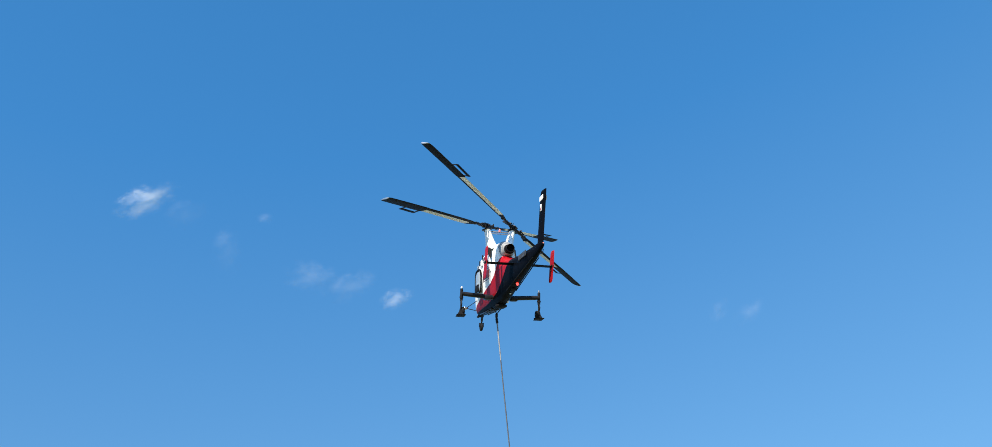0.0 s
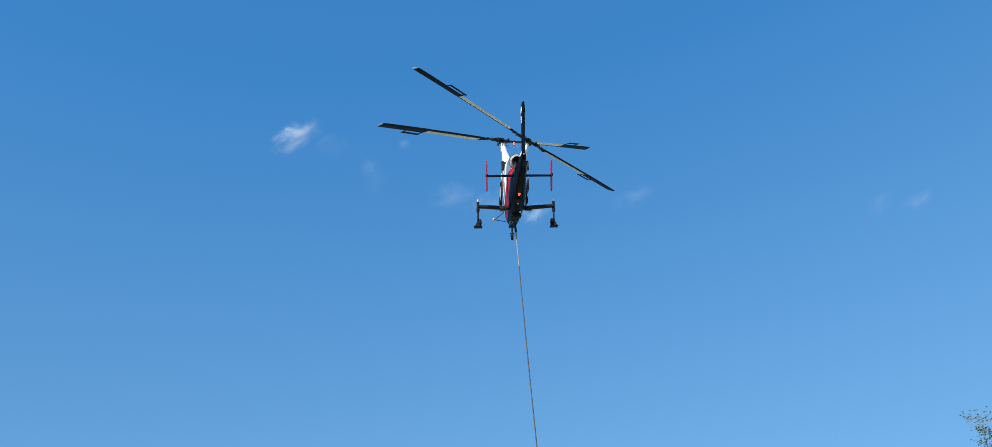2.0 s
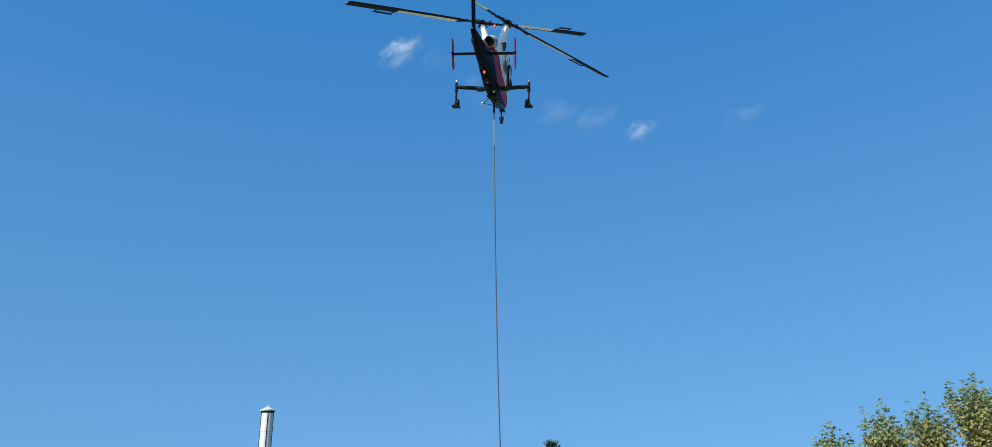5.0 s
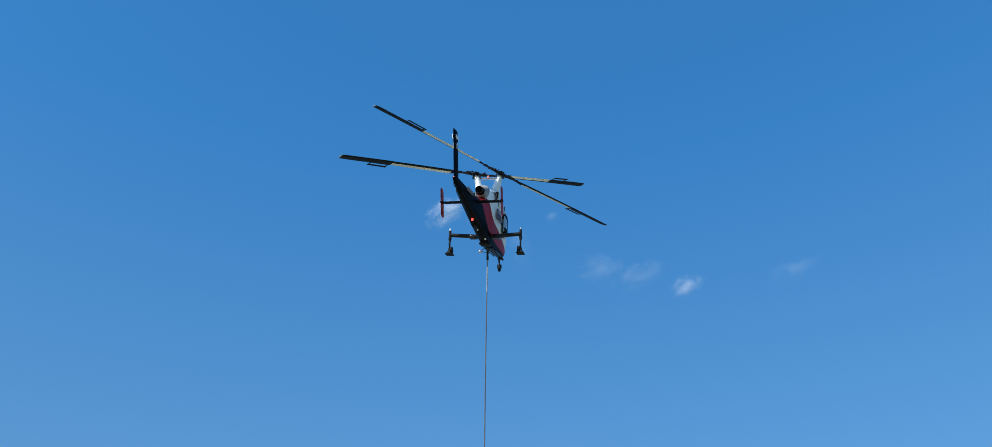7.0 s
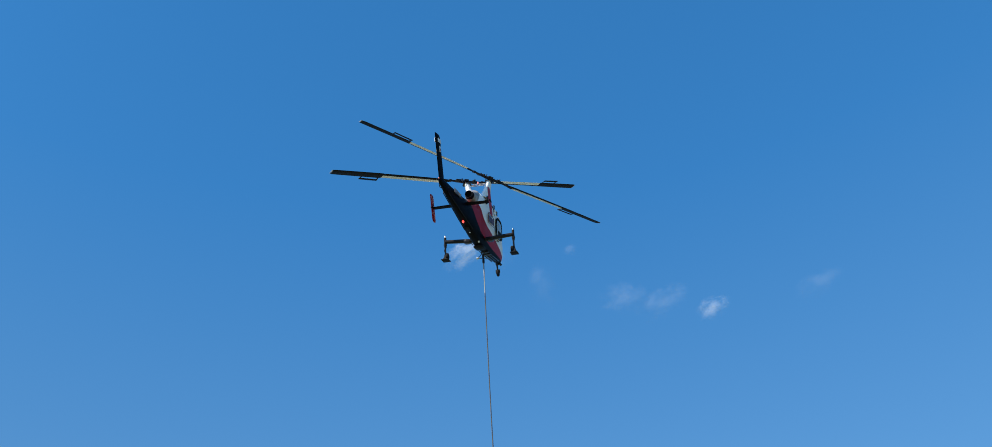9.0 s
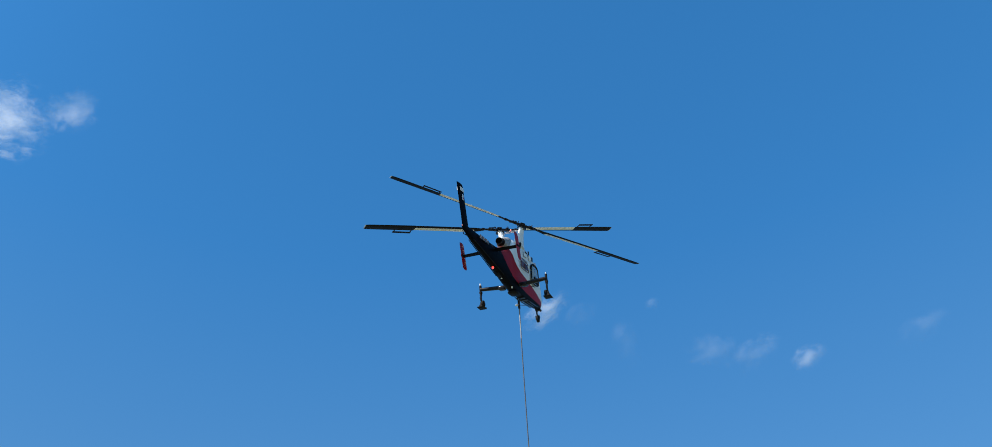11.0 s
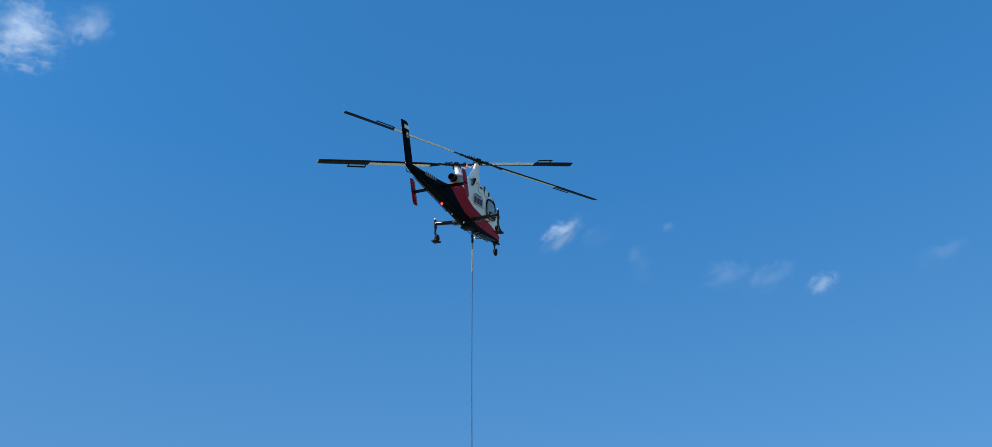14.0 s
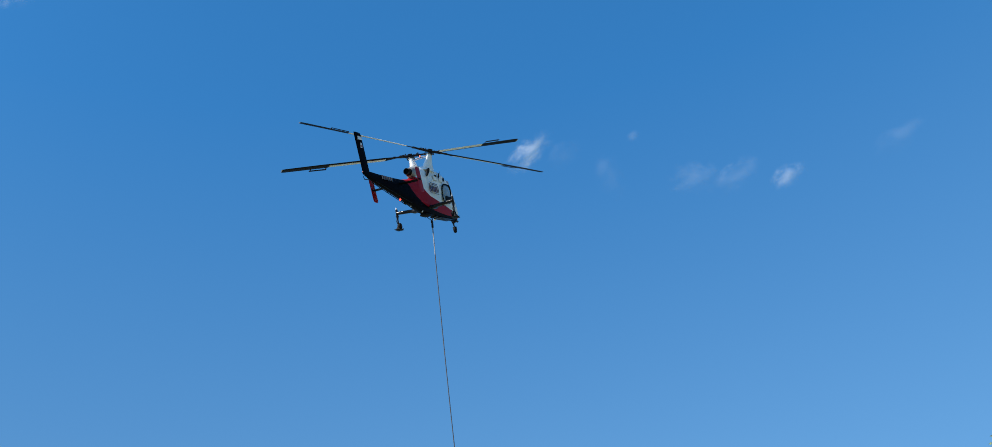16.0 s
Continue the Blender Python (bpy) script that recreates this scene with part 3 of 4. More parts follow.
def build_gear():
    for side in (-1, 1):
        bm = bmesh.new()
        rings = []
        for u in (0, 0.15, 0.5, 0.9, 1.0):
            x = side * (0.36 + 1.42 * u)
            h = 0.105 - 0.01 * u
            rings.append([(x, -0.42 + 0.17 * (1 - 0.3 * u) * math.cos(a), 0.93 + 0.10 * u + h * math.sin(a)) for a in (2 * math.pi * i / 16 for i in range(16))])
        loft(bm, rings)
        slab(bm, (side * 0.60, -0.42, 0.90), (0.34, 0.38, 0.20), 0.06)
        part("gear_arm", bm, M_GREY_PAINT, HELI, "grey main gear arm")
        bm = bmesh.new()
        x, y = side * 1.78, -0.42
        rod(bm, (x, y, 0.72), (x, y, 1.24), 0.065, 0.065, 14)
        rod(bm, (x, y, 1.22), (x, y, 1.29), 0.045, 0.03, 12)
        rod(bm, (x, y, 0.34), (x, y, 0.74), 0.04, 0.04, 12)
        rod(bm, (x, y, 0.82), (x, y, 0.90), 0.085, 0.085, 14)
        rod(bm, (x, y - 0.06, 0.72), (x, y - 0.19, 0.55), 0.02, 0.02, 8)
        rod(bm, (x, y - 0.19, 0.55), (x, y - 0.05, 0.36), 0.02, 0.02, 8)
        leg = part("gear_leg", bm, M_DARK_STEEL, HELI, "dark oleo leg")
        bm = bmesh.new()
        rod(bm, (x, y, 1.27), (x, y, 1.36), 0.045, 0.03, 10)
        part("leg_cap", bm, M_MARK if side < 0 else M_STEEL, leg, "white lamp cap" if side < 0 else "bright steel cap")
        bm = bmesh.new()
        wheel(bm, (x - side * 0.09, y, 0.26), 0.18, 0.13)
        w = part("wheel", bm, M_RUBBER, leg, "black tyre")
        bm = bmesh.new()
        rod(bm, (x - side * 0.17, y, 0.26), (x + side * 0.02, y, 0.26), 0.07, 0.07, 14)
        part("wheel_hub", bm, M_DARK_STEEL, w)
        bm = bmesh.new()
        tilt = Matrix.Rotation(radians(-7), 3, "X")
        slab(bm, (x, y, 0.06), (0.39, 0.48, 0.03), 0.012, tilt)
        rings = []
        for z, w, d in ((0.07, 0.34, 0.42), (0.15, 0.25, 0.30), (0.26, 0.14, 0.17), (0.38, 0.10, 0.11)):
            rings.append([(x + sx * w / 2, y + sy * d / 2, z) for sx, sy in ((-1, -0.6), (-0.6, -1), (0.6, -1), (1, -0.6), (1, 0.6), (0.6, 1), (-0.6, 1), (-1, 0.6))])
        loft(bm, rings)
        slab(bm, (x, y + 0.27, 0.11), (0.30, 0.12, 0.03), 0.01, Matrix.Rotation(radians(28), 3, "X"))
        part("ground_pad", bm, M_BLACK, leg, "black flotation pad")
    # nose leg
    bm = bmesh.new()
    rod(bm, (0, 3.50, 0.76), (0, 3.60, 0.28), 0.055, 0.045, 14)
    rod(bm, (0, 3.60, 0.32), (0, 3.66, 0.12), 0.035, 0.035, 12)
    slab(bm, (0, 3.66, 0.20), (0.24, 0.10, 0.06), 0.015)
    for s in (-1, 1):
        slab(bm, (s * 0.105, 3.68, 0.12), (0.025, 0.09, 0.20), 0.008)
    rod(bm, (0, 3.22, 0.62), (0, 3.60, 0.32), 0.022, 0.022, 8)
    leg = part("nose_leg", bm, M_DARK_STEEL, HELI, "dark nose wheel leg")
    bm = bmesh.new()
    wheel(bm, (0, 3.68, 0.03), 0.19, 0.13)
    part("nose_wheel", bm, M_RUBBER, leg, "black nose tyre")
    bm = bmesh.new()
    slab(bm, (0, 3.92, 0.60), (0.30, 0.22, 0.10), 0.03)
    rod(bm, (-0.1, 3.95, 0.60), (-0.1, 4.05, 0.58), 0.06, 0.07, 12)
    rod(bm, (0.1, 3.95, 0.60), (0.1, 4.05, 0.58), 0.06, 0.07, 12)
    part("landing_light", bm, M_DARK_STEEL, HELI, "paired landing lights")


def wheel(bm, c, r, w):
    """A tyre lying across x."""
    n = 22
    rings = []
    for dx, k in ((-0.5, 0.45), (-0.5, 0.78), (-0.42, 0.92), (-0.2, 1.0), (0.2, 1.0), (0.42, 0.92), (0.5, 0.78), (0.5, 0.45)):
        rings.append([(c[0] + dx * w, c[1] + r * k * math.cos(2 * math.pi * i / n), c[2] + r * k * math.sin(2 * math.pi * i / n)) for i in range(n)])
    loft(bm, rings)


def build_fittings():
    # cargo hook and its cradle
    bm = bmesh.new()
    rod(bm, (-0.22, 0.05, 0.60), (0, 0.32, 0.30), 0.02, 0.02, 8)
    rod(bm, (0.22, 0.05, 0.60), (0, 0.32, 0.30), 0.02, 0.02, 8)
    rod(bm, (0, 0.75, 0.59), (0, 0.32, 0.30), 0.02, 0.02, 8)
    slab(bm, (0, 0.32, 0.22), (0.10, 0.16, 0.20), 0.03)
    part("cargo_hook", bm, M_DARK_STEEL, HELI, "dark steel cargo hook")
    bm = bmesh.new()
    slab(bm, (0, -0.35, 0.55), (0.50, 0.7, 0.12), 0.05)
    part("belly_fairing", bm, M_BLACK, HELI, "black belly fairing")
    # rounded black housing where the gear arms meet, and ribs along the belly ahead of it
    bm = bmesh.new()
    rings = []
    for y, w, d in ((-0.80, 0.10, 0.05), (-0.74, 0.20, 0.08), (-0.58, 0.26, 0.11), (-0.32, 0.26, 0.11), (-0.12, 0.22, 0.09), (-0.04, 0.12, 0.04)):
        rings.append([(w * math.cos(a), y, 0.56 + d * math.sin(a)) for a in (2 * math.pi * i / 18 for i in range(18))])
    loft(bm, rings)
    part("gear_housing", bm, M_BLACK, HELI, "black rounded gear housing")
    for x in (-0.2, -0.07, 0.07, 0.2):
        bm = bmesh.new()
        slab(bm, (x, 2.25, 0.565), (0.05, 1.7, 0.05), 0.015, Matrix.Rotation(radians(1.2), 3, "X"))
        part("belly_rib", bm, M_GREY_PAINT, HELI, "grey belly rib")
    for y, z in ((0.75, 0.555), (1.25, 0.555)):
        bm = bmesh.new()
        slab(bm, (0.0, y, z), (0.42, 0.26, 0.06), 0.02)
        part("belly_hatch", bm, M_DARK_STEEL, HELI)
    for x, y, z in ((0.0, -2.22, 0.865), (0.16, -1.15, 0.63)):
        bm = bmesh.new()
        rod(bm, (x, y, z + 0.06), (x, y, z - 0.02), 0.045, 0.035, 12)
        part("belly_lamp", bm, M_MARK, HELI, "small pale belly lamp")
    # load mirror on its stays
    bm = bmesh.new()
    rod(bm, (-0.44, 2.70, 1.20), (-0.90, 3.0, 0.86), 0.018, 0.018, 8)
    rod(bm, (-0.34, 3.05, 0.74), (-0.90, 3.0, 0.84), 0.018, 0.018, 8)
    stay = part("mirror_stay", bm, M_DARK_STEEL, HELI)
    bm = bmesh.new()
    bmesh.ops.create_uvsphere(bm, u_segments=14, v_segments=10, radius=0.105)
    bmesh.ops.scale(bm, vec=(1, 0.45, 0.8), verts=bm.verts)
    bmesh.ops.translate(bm, vec=(-0.95, 3.0, 0.85), verts=bm.verts)
    part("load_mirror", bm, M_CHROME, stay, "round chrome load mirror")
    # company panel on both flanks, as plain shapes
    for side in (-1, 1):
        bm = bmesh.new()
        y, z = -0.06, 2.0
        x = side * 0.612
        for dy, dz, w, h in ((0, 0.25, 1.2, 0.014), (0, -0.25, 1.2, 0.014), (-0.6, 0, 0.014, 0.51), (0.6, 0, 0.014, 0.51), (0.05, 0.33, 0.9, 0.03)):
            slab(bm, (x, y + dy, z + dz), (0.03, w, h), 0.0)
        part("sign_frame", bm, M_SIGN_DARK, HELI, "thin dark red frame")
        bm = bmesh.new()
        bars(bm, (x, y, z), (0, side, 0), (0, 0, 1), 5, 0.13, 0.34, 0.08, 0.03, 9)
        part("sign_bars", bm, M_SIGN_DARK, HELI, "row of dark red bars")
        bm = bmesh.new()
        bars(bm, (side * 0.606, 0.42, 2.86), (0, side, 0), (0, 0, 1), 4, 0.05, 0.09, 0.03, 0.03, 12)
        part("small_marking", bm, M_BLACK, HELI, "small dark bars")
        bm = bmesh.new()
        rod(bm, (side * 0.56, 0.95, 1.15), (side * 0.70, 0.95, 1.12), 0.015)
        rod(bm, (side * 0.70, 0.80, 1.12), (side * 0.70, 1.10, 1.12), 0.018)
        part("foot_step", bm, M_DARK_STEEL, HELI)
    bm = bmesh.new()
    rod(bm, (0.12, 2.35, 3.12), (0.12, 2.30, 3.55), 0.012, 0.008, 6)
    part("whip_antenna", bm, M_BLACK, HELI)


build_fuselage()
build_boom()
build_engine()
build_tailplane()
build_gear()
build_fittings()
build_rotor(-1, -138)
build_rotor(1, -135)

# ---- the sling line ----
HOOK = HELI.matrix_basis @ Vector((0, 0.32, 0.14))
LINE_FOOT = Vector((HOOK.x - 0.30, HOOK.y + 2.0, 0.53))
LINE = tagged(new("sling_line"), "thin dark sling line hanging from the helicopter's hook", "sling line")
LINE.location = LINE_FOOT
bm = bmesh.new()
steps = 24
rings = []
for i in range(steps + 1):
    u = i / steps
    p = HOOK.lerp(LINE_FOOT, u) - LINE_FOOT + Vector((-0.12 * math.sin(math.pi * u), 0, 0))
    rings.append([p + Vector((0.026 * math.cos(k * math.pi / 4), 0.026 * math.sin(k * math.pi / 4), 0)) for k in range(8)])
loft(bm, rings)
part("line", bm, M_ROPE, LINE)
way_down = (LINE_FOOT - HOOK).normalized()
top = HOOK - LINE_FOOT
bm = bmesh.new()
rod(bm, top + way_down * 0.25, top + way_down * 2.0 + Vector((-0.03, 0, 0)), 0.032, 0.028, 10)
part("sleeve", bm, M_SLEEVE, LINE, "grey protective sleeve below the hook")
bm = bmesh.new()
slab(bm, top + way_down * 0.16, (0.11, 0.11, 0.26), 0.03)
part("swivel", bm, M_DARK_STEEL, LINE, "dark steel swivel")
bm = bmesh.new()
rod(bm, (0, 0, 0.0), (0, 0, -0.25), 0.06, 0.11, 12)
rod(bm, (0, 0, -0.25), (0, 0, -0.55), 0.11, 0.09, 12)
part("remote_hook", bm, M_ORANGE, LINE, "faded red remote hook")

# ---- ground ----
# added sheet below the view; throws fill light onto undersides
bm = bmesh.new()
bmesh.ops.create_grid(bm, x_segments=120, y_segments=120, size=4200)
for v in bm.verts:
    d = math.hypot(v.co.x, v.co.y)
    v.co.z = -0.02 - 0.05 * max(0.0, d - 200)
tagged(part("ground", bm, M_GRASS), "pale green meadow, unseen, toned to bounce light upwards", "ground", kind="structure")


# ---- trees ----
def branch(bm, a, b, r0, r1, rnd, bends=3):
    """A limb that wanders a little from a to b."""
    pts = [a.lerp(b, i / bends) + Vector([rnd.uniform(-1, 1) * (b - a).length * 0.05 if 0 < i < bends else 0 for _ in range(3)]) for i in range(bends + 1)]
    for i in range(bends):
        rod(bm, pts[i], pts[i + 1], r0 + (r1 - r0) * i / bends, r0 + (r1 - r0) * (i + 1) / bends, 7)
    return pts


def leaf(verts, faces, at, way, side, length, width):
    """A leaf folded along its rib."""
    n = way.cross(side).normalized()
    i = len(verts)
    verts += [at, at + way * length * 0.45 + side * width * 0.5 - n * width * 0.12, at + way * length, at + way * length * 0.45 - side * width * 0.5 - n * width * 0.12]
    faces += [(i, i + 1, i + 2), (i, i + 2, i + 3)]


def broadleaf(base, height, spread, crown_low, seed, leaf_m, sprigs, size, kind_label, loose=1.6, tip_m=None):
    """A tree with a tapered trunk, limbs and shoots that end in drooping leaf rosettes."""
    rnd = random.Random(seed)
    root = tagged(new("tree"), kind_label, "tree", group="trees beyond the meadow")
    root.location = base
    bm = bmesh.new()
    top = Vector((rnd.uniform(-0.4, 0.4), rnd.uniform(-0.4, 0.4), height * 0.93))
    trunk = branch(bm, Vector((0, 0, -0.1)), top, height * 0.017, 0.03, rnd, 6)
    limbs = []
    for i in range(26):
        u = crown_low + (0.97 - crown_low) * (i + rnd.random()) / 26
        start = Vector((0, 0, 0)).lerp(top, u)
        a = i * 2.4 + rnd.uniform(-0.4, 0.4)
        reach = spread * (1.08 - 0.75 * ((u - crown_low) / (1 - crown_low)) ** 1.6) * rnd.uniform(0.65, 1.05)
        end = start + Vector((math.cos(a) * reach, math.sin(a) * reach, reach * rnd.uniform(0.35, 0.85)))
        end.z = min(end.z, height * rnd.uniform(0.93, 1.0))
        limbs.append((start, end))
        branch(bm, start, end, 0.02 + 0.006 * height * (1 - u), 0.012, rnd, 3)
    part("trunk", bm, M_BARK, root)
    verts, faces = [], []
    tip_verts, tip_faces = [], []
    stems = bmesh.new()

    def rosette(vs, fs, p, big, droop):
        turn = rnd.random() * 6.28
        count = rnd.randint(5, 7)
        for j in range(count):
            a = turn + j * 6.28 / count + rnd.uniform(-0.3, 0.3)
            way = Vector((math.cos(a), math.sin(a), rnd.uniform(-droop, 0.25))).normalized()
            side = Vector((-math.sin(a), math.cos(a), rnd.uniform(-0.6, 0.6))).normalized()
            leaf(vs, fs, p, way, side, big * size * rnd.uniform(0.7, 1.2), big * size * rnd.uniform(0.36, 0.56))

    for k in range(sprigs):
        s, e = rnd.choice(limbs)
        u = rnd.random() ** 0.6
        p = s.lerp(e, 0.25 + 0.75 * u)
        p += Vector((rnd.gauss(0, 1), rnd.gauss(0, 1), rnd.gauss(0.2, 0.8))) * spread * 0.16
        if p.z > height - loose:
            if rnd.random() < 0.7:
                continue
            p.z = height - loose - rnd.random() * 1.2
        rosette(verts, faces, p, 1.0, 1.3)
    # long loose shoots that stand out of the crown, with a few leaf rosettes each
    for k in range(int(13 * spread)):
        a, r = rnd.random() * 6.28, spread * rnd.random() ** 0.6
        start = height - loose - 0.3 * r * r / spread - rnd.uniform(0.2, 0.9)
        p = Vector((r * math.cos(a), r * math.sin(a), start))
        q = p + Vector((0.25 * math.cos(a) + rnd.gauss(0, 0.25), 0.25 * math.sin(a) + rnd.gauss(0, 0.25), rnd.uniform(0.45, 1.0) * (loose + 0.9)))
        rod(stems, p, q, 0.014, 0.007, 4)
        for u in (1.0, rnd.uniform(0.55, 0.85), rnd.uniform(0.2, 0.5)):
            if u == 1.0 or rnd.random() < 0.55:
                rosette(tip_verts, tip_faces, p.lerp(q, u) + Vector((rnd.gauss(0, 0.12), rnd.gauss(0, 0.12), 0)), 1.0 + 0.25 * (u == 1.0), 0.9)
    tagged(part("twig", stems, M_BARK, root), kind="stuff")
    for name, vs, fs, mt in (("crown", verts, faces, leaf_m), ("shoot_foliage", tip_verts, tip_faces, tip_m or leaf_m)):
        me = bpy.data.meshes.new(name)
        me.from_pydata(vs, [], fs)
        me.materials.append(mt)
        new(name, me).parent = root
    return root


def spruce(base, height, seed):
    rnd = random.Random(seed)
    root = tagged(new("spruce_tree"), "dark green spruce with upturned branch tips", "tree", group="trees beyond the meadow")
    root.location = base
    bm = bmesh.new()
    rod(bm, (0, 0, -0.1), (0, 0, height), height * 0.018, 0.012, 8)
    verts, faces = [], []
    z = height * 0.12
    while z < height - 0.25:
        u = 1 - z / height
        reach = min(3.6, 0.15 + 6.0 * u ** 0.62)
        for k in range(10):
            a = rnd.random() * 6.28
            r = reach * rnd.uniform(0.75, 1.1)
            tip = Vector((math.cos(a) * r, math.sin(a) * r, z - 0.10 * r + 0.12 * r * rnd.random() + 0.25))
            mid = Vector((math.cos(a) * r * 0.6, math.sin(a) * r * 0.6, z - 0.14 * r))
            foot = Vector((0, 0, z))
            rod(bm, foot, mid, 0.03, 0.018, 5)
            rod(bm, mid, tip, 0.018, 0.006, 5)
            n = max(5, int(r * 16))
            for j in range(n):
                w = (j + 1) / n
                p = foot.lerp(mid, w / 0.6) if w < 0.6 else mid.lerp(tip, (w - 0.6) / 0.4)
                for sgn in (-1, 1):
                    b = a + sgn * rnd.uniform(0.5, 1.2)
                    way = Vector((math.cos(b), math.sin(b), rnd.uniform(-0.35, 0.3))).normalized()
                    side = Vector((-math.sin(b), math.cos(b), 0.3)).normalized()
                    leaf(verts, faces, p, way, side, rnd.uniform(0.3, 0.55) * (0.55 + 0.5 * (1 - w)), 0.11)
            leaf(verts, faces, tip, (tip - mid).normalized(), Vector((-math.sin(a), math.cos(a), 0)), 0.22, 0.06)
        z += 0.20 + 0.14 * u
    for j in range(14):
        a = j * 2.4
        way = Vector((0.5 * math.cos(a), 0.5 * math.sin(a), 0.9)).normalized()
        leaf(verts, faces, Vector((0, 0, height - 0.05 - 0.05 * j)), way, Vector((-math.sin(a), math.cos(a), 0)), 0.22, 0.05)
    part("trunk", bm, M_BARK, root)
    me = bpy.data.meshes.new("needles")
    me.from_pydata(verts, [], faces)
    me.materials.append(M_NEEDLE)
    nd = new("needles", me)
    nd.parent = root
    return root


def shoot_tree(base, height, spread, seed, sprigs, kind_label):
    """A tree cut back long ago: a short trunk, many upright leaders, and drooping leaf umbrellas up to their tips."""
    rnd = random.Random(seed)
    root = tagged(new("tree"), kind_label, "tree", group="trees beyond the meadow")
    root.location = base
    wood, stems = bmesh.new(), bmesh.new()
    fork = height * 0.42
    branch(wood, Vector((0, 0, -0.1)), Vector((0, 0, fork)), height * 0.017, height * 0.011, rnd, 4)
    tufts = {"crown": ([], []), "shoot_foliage": ([], [])}

    def umbrella(kind, p, big, low=-0.95, high=0.05, lean=0.5):
        vs, fs = tufts[kind]
        turn, count = rnd.random() * 6.28, rnd.randint(5, 7)
        for j in range(count):
            a = turn + j * 6.28 / count + rnd.uniform(-0.3, 0.3)
            way = Vector((math.cos(a), math.sin(a), rnd.uniform(low, high))).normalized()
            side = Vector((-math.sin(a), math.cos(a), rnd.uniform(-lean, lean))).normalized()
            leaf(vs, fs, p, way, side, big * rnd.uniform(0.30, 0.48), big * rnd.uniform(0.17, 0.26))

    leaders = []
    for k in range(int(7 * spread)):
        a, r = k * 2.4 + rnd.uniform(-0.4, 0.4), spread * math.sqrt((k + 0.5) / (7 * spread))
        top = height - (0.2 if k == 0 else rnd.uniform(0.3, 2.2)) - 1.1 * (r / spread) ** 2
        foot = Vector((0.45 * r * math.cos(a), 0.45 * r * math.sin(a), fork + rnd.uniform(0.0, 1.5)))
        tip = Vector((r * math.cos(a), r * math.sin(a), top))
        leaders.append((foot, tip))
        branch(wood, Vector((0, 0, fork * rnd.uniform(0.7, 1.0))), foot, 0.08, 0.06, rnd, 2)
        branch(wood, foot, foot.lerp(tip, 0.7), 0.06, 0.025, rnd, 3)
        rod(stems, foot.lerp(tip, 0.7), tip, 0.018, 0.007, 5)
        # loose umbrellas on the bare upper part of the leader, the last one at its tip
        umbrella("shoot_foliage", tip, 1.15)
        for step in range(rnd.randint(8, 13)):
            drop = 0.30 + 2.4 * rnd.random() ** 0.8
            fan = 0.12 + 0.16 * drop
            p = tip + Vector((rnd.gauss(0, fan), rnd.gauss(0, fan), -drop))
            rod(stems, tip + (foot - tip).normalized() * (drop + 0.25), p, 0.008, 0.005, 3)
            umbrella("shoot_foliage", p, 1.0, -1.3, 0.0, 0.7)
    for k in range(sprigs):
        foot, tip = rnd.choice(leaders)
        u = rnd.random() ** 0.75
        p = foot.lerp(tip, u) + Vector((rnd.gauss(0, 0.6), rnd.gauss(0, 0.6), rnd.gauss(-0.4, 0.7)))
        if p.z < tip.z - 1.5 - 0.9 * rnd.random():
            umbrella("crown", p, 0.95, -2.2, -0.2, 1.0)
    part("trunk", wood, M_BARK, root)
    tagged(part("twig", stems, M_BARK, root), kind="stuff")
    for name, mt in (("crown", M_LEAF), ("shoot_foliage", M_LEAF_TIP)):
        me = bpy.data.meshes.new(name)
        me.from_pydata(tufts[name][0], [], tufts[name][1])
        me.materials.append(mt)
        tagged(new(name, me), kind="stuff").parent = root
    return root


OLIVE = "slender many-stemmed tree with olive green drooping leaves"
TREE_ROWS = [
    # place, height, spread, seed, leaf tufts
    ((30.4, 60.0, 0), 14.0, 2.0, 11, 1100),
    ((35.6, 58.0, 0), 16.0, 2.1, 12, 1400),
    ((41.2, 60.0, 0), 16.8, 2.1, 13, 1400),
    ((45.4, 57.5, 0), 18.6, 2.4, 14, 1900),
    ((50.5, 59.0, 0), 18.2, 2.2, 15, 1700),
    ((53.9, 57.0, 0), 18.0, 2.3, 16, 1800),
    ((38.6, 64.0, 0), 14.6, 2.4, 17, 1500),
    ((50.0, 64.0, 0), 16.9, 2.4, 18, 1700),
    ((57.8, 58.0, 0), 17.8, 2.3, 19, 1600),
]
for place, h, spread, seed, tufts_wanted in TREE_ROWS:
    shoot_tree(place, h, spread, seed, tufts_wanted, OLIVE)
broadleaf((60.9, 64.4, 0), 23.2, 2.4, 0.3, 31, M_BIRCH_LEAF, 1100, 0.20, "slender birch with small dark leaves and airy top", 1.2)
broadleaf((-27.3, 73.2, 0), 11, 1.9, 0.3, 41, M_BIRCH_LEAF, 500, 0.24, "small young tree with bare twig tips", 0.8)
spruce((-2.3, 72, 0), 13.7, 51)

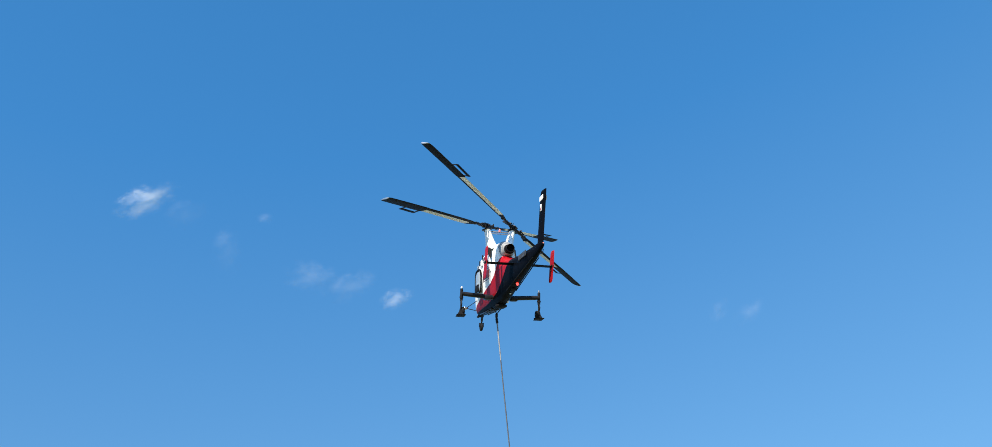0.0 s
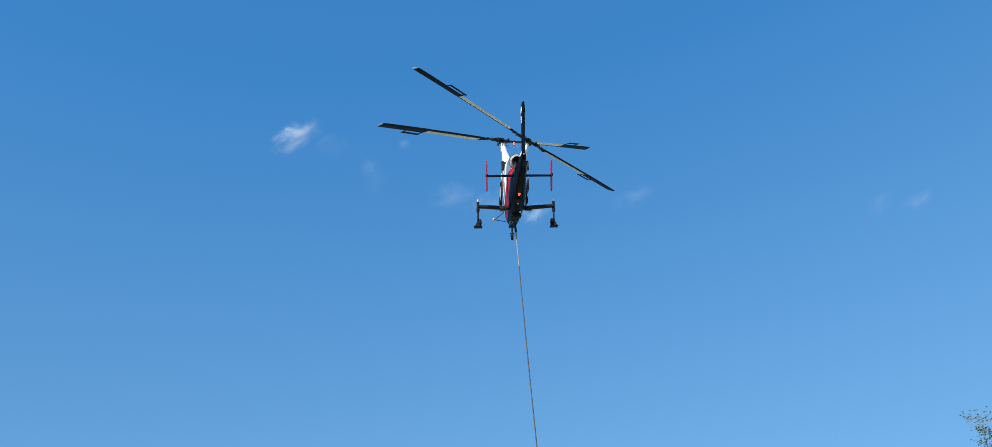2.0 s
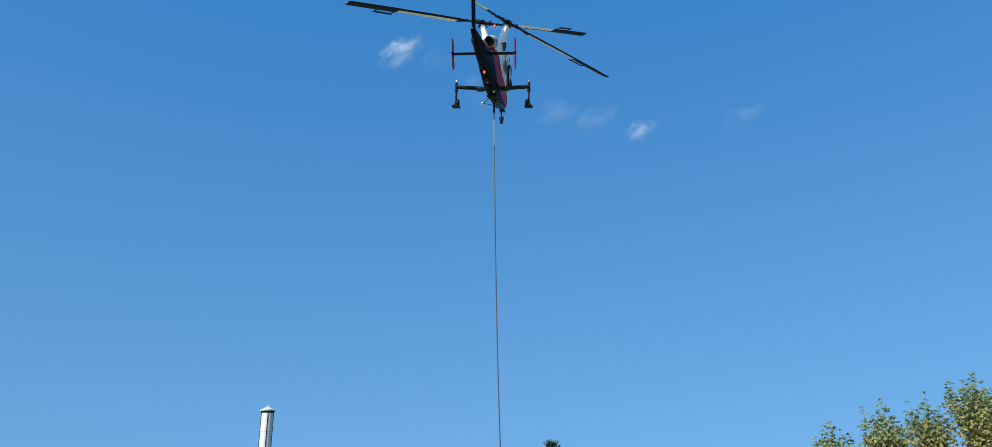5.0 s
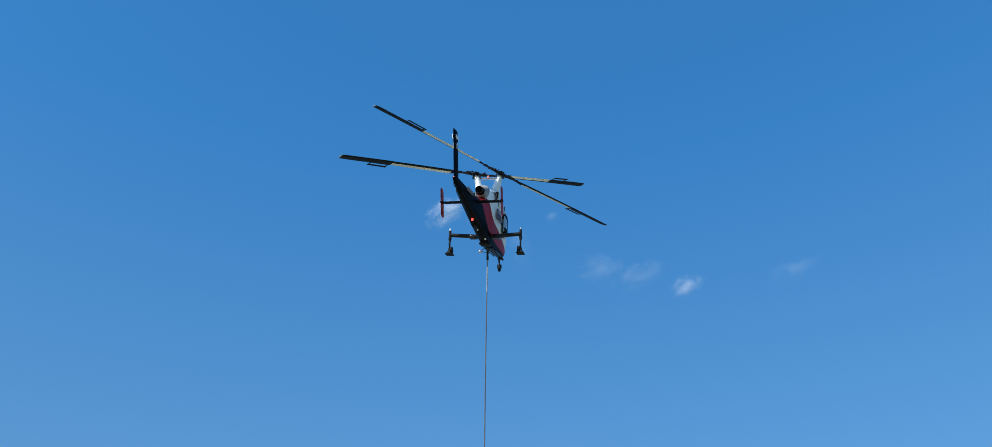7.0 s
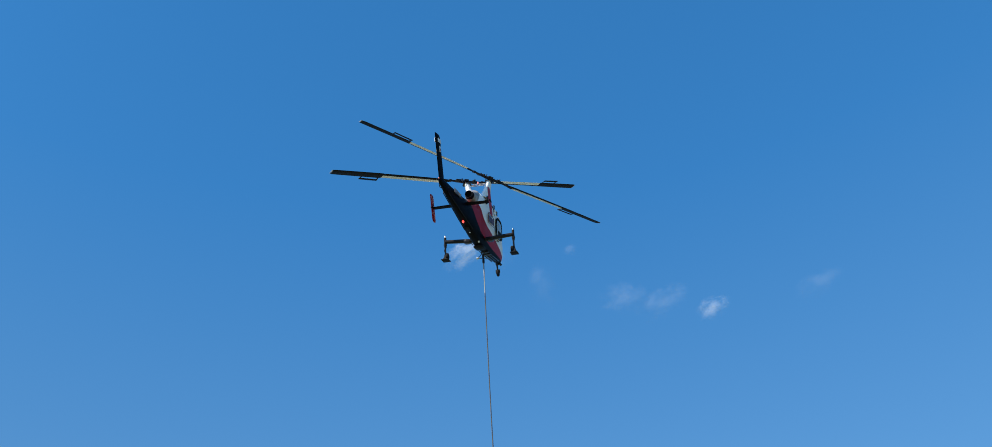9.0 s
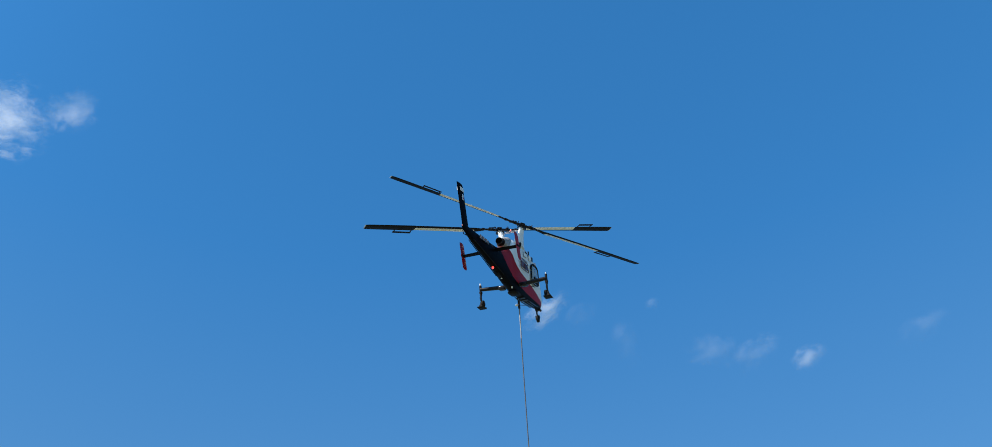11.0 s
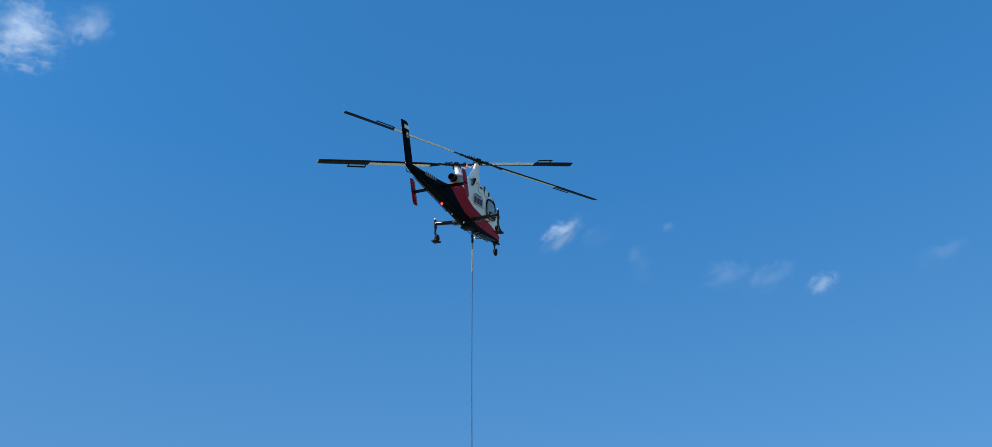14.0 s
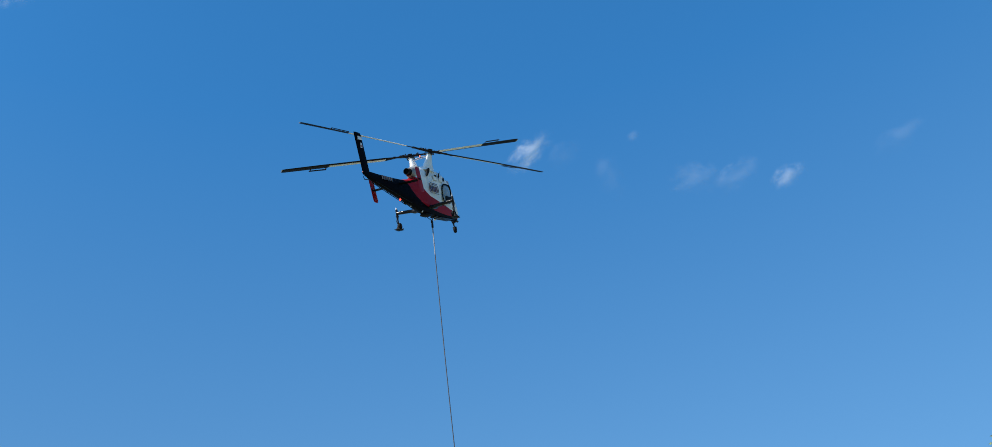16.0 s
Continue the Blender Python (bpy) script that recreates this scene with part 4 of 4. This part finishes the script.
# ---- the flue ----
FLUE = tagged(new("flue"), "tall galvanised metal flue with a conical rain cap", "chimney")
FLUE.location = (-31.55, 46.1, 0)
FLUE.scale = (0.86, 0.86, 1.045)
bm = bmesh.new()
n = 28
rod(bm, (0, 0, 0), (0, 0, 15.10), 0.72, 0.72, n)
pipe = part("pipe", bm, M_ZINC, FLUE)
for z in (2.6, 5.2, 7.8, 10.4, 13.0, 14.90):
    bm = bmesh.new()
    rod(bm, (0, 0, z), (0, 0, z + 0.09), 0.745, 0.745, n)
    part("band", bm, M_ZINC, pipe)
for k in range(4):
    bm = bmesh.new()
    a = k * math.pi / 2 + 0.5
    rod(bm, (0.74 * math.cos(a), 0.74 * math.sin(a), 0), (0.74 * math.cos(a), 0.74 * math.sin(a), 15.05), 0.05, 0.05, 8)
    part("seam_rib", bm, M_DARK_STEEL, pipe)
bm = bmesh.new()
rod(bm, (0, 0, 15.05), (0, 0, 15.17), 0.93, 0.96, n)
rod(bm, (0, 0, 15.17), (0, 0, 15.52), 0.96, 0.16, n)
rod(bm, (0, 0, 15.50), (0, 0, 15.70), 0.10, 0.02, 10)
part("rain_cap", bm, M_ZINC, FLUE, "conical metal rain cap")
# black band built in for the shade under the cap's rim
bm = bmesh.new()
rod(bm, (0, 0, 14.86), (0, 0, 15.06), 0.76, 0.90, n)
part("cap_shade_band", bm, M_BLACK, FLUE, "black band standing for the shade under the cap")


# ---- clouds ----
def cloud(name, at, wide, tall, tilt, mt, label, seed):
    """Thin vapour: a few ragged, curved sheets one behind the other."""
    rnd = random.Random(seed)
    bm = bmesh.new()
    layers = 4
    for k in range(layers):
        depth = (k - (layers - 1) / 2) * tall * 0.16
        cols, lines = 14, 10
        grid = []
        for j in range(lines + 1):
            row = []
            for i in range(cols + 1):
                u, v = 2 * i / cols - 1, 2 * j / lines - 1
                z = depth + tall * (0.22 * noise.noise((u * 1.3 + seed, v * 1.3, k)) - 0.20 * (u * u + v * v))
                row.append(bm.verts.new((u * wide / 2, v * tall / 2, z)))
            grid.append(row)
        for a, b in zip(grid, grid[1:]):
            for i in range(cols):
                bm.faces.new((a[i], a[i + 1], b[i + 1], b[i]))
    ob = part(name, bm, mt)
    ob.matrix_basis = look(at, Vector((5, -30, 6)), 0) @ pose(0, 0, 0, 0, 180, 0) @ pose(0, 0, 0, 0, 0, tilt)
    return tagged(ob, label, "cloud", group="fair weather wisps", kind="stuff")


WISP = "thin ragged white wisp of cloud in blue sky"
cloud("cloud", (-305, 1079, 797), 136, 66, 32, M_CLOUD, "small bright slanting tuft of white cloud", 1)
cloud("cloud", (-243, 1105, 783), 90, 66, 20, M_CLOUD_FAINT, WISP, 2)
cloud("cloud", (-114, 1128, 784), 46, 30, 30, M_CLOUD_FAINT, WISP, 3)
cloud("cloud", (-175, 1150, 734), 70, 120, 5, M_CLOUD_FAINT, WISP, 4)
cloud("cloud", (-27, 1186, 695), 130, 80, -10, M_CLOUD_THIN, WISP, 5)
cloud("cloud", (40, 1196, 678), 130, 66, 22, M_CLOUD_THIN, WISP, 6)
cloud("cloud", (128, 1205, 653), 78, 50, 12, M_CLOUD_PUFF, "small faint white puff of cloud", 7)
cloud("cloud", (309, 1178, 648), 130, 56, 15, M_CLOUD_FAINT, WISP, 8)
cloud("cloud", (-965, 381, 919), 170, 170, 10, M_CLOUD, "larger ragged tuft of white cloud", 9)
cloud("cloud", (-899, 432, 962), 84, 120, -40, M_CLOUD_SMALL, "ragged arching wisp of white cloud", 10)
cloud("cloud", (700, 1062, 534), 60, 44, 40, M_CLOUD_FAINT, WISP, 11)
cloud("cloud", (742, 1040, 514), 84, 46, 25, M_CLOUD_FAINT, WISP, 12)
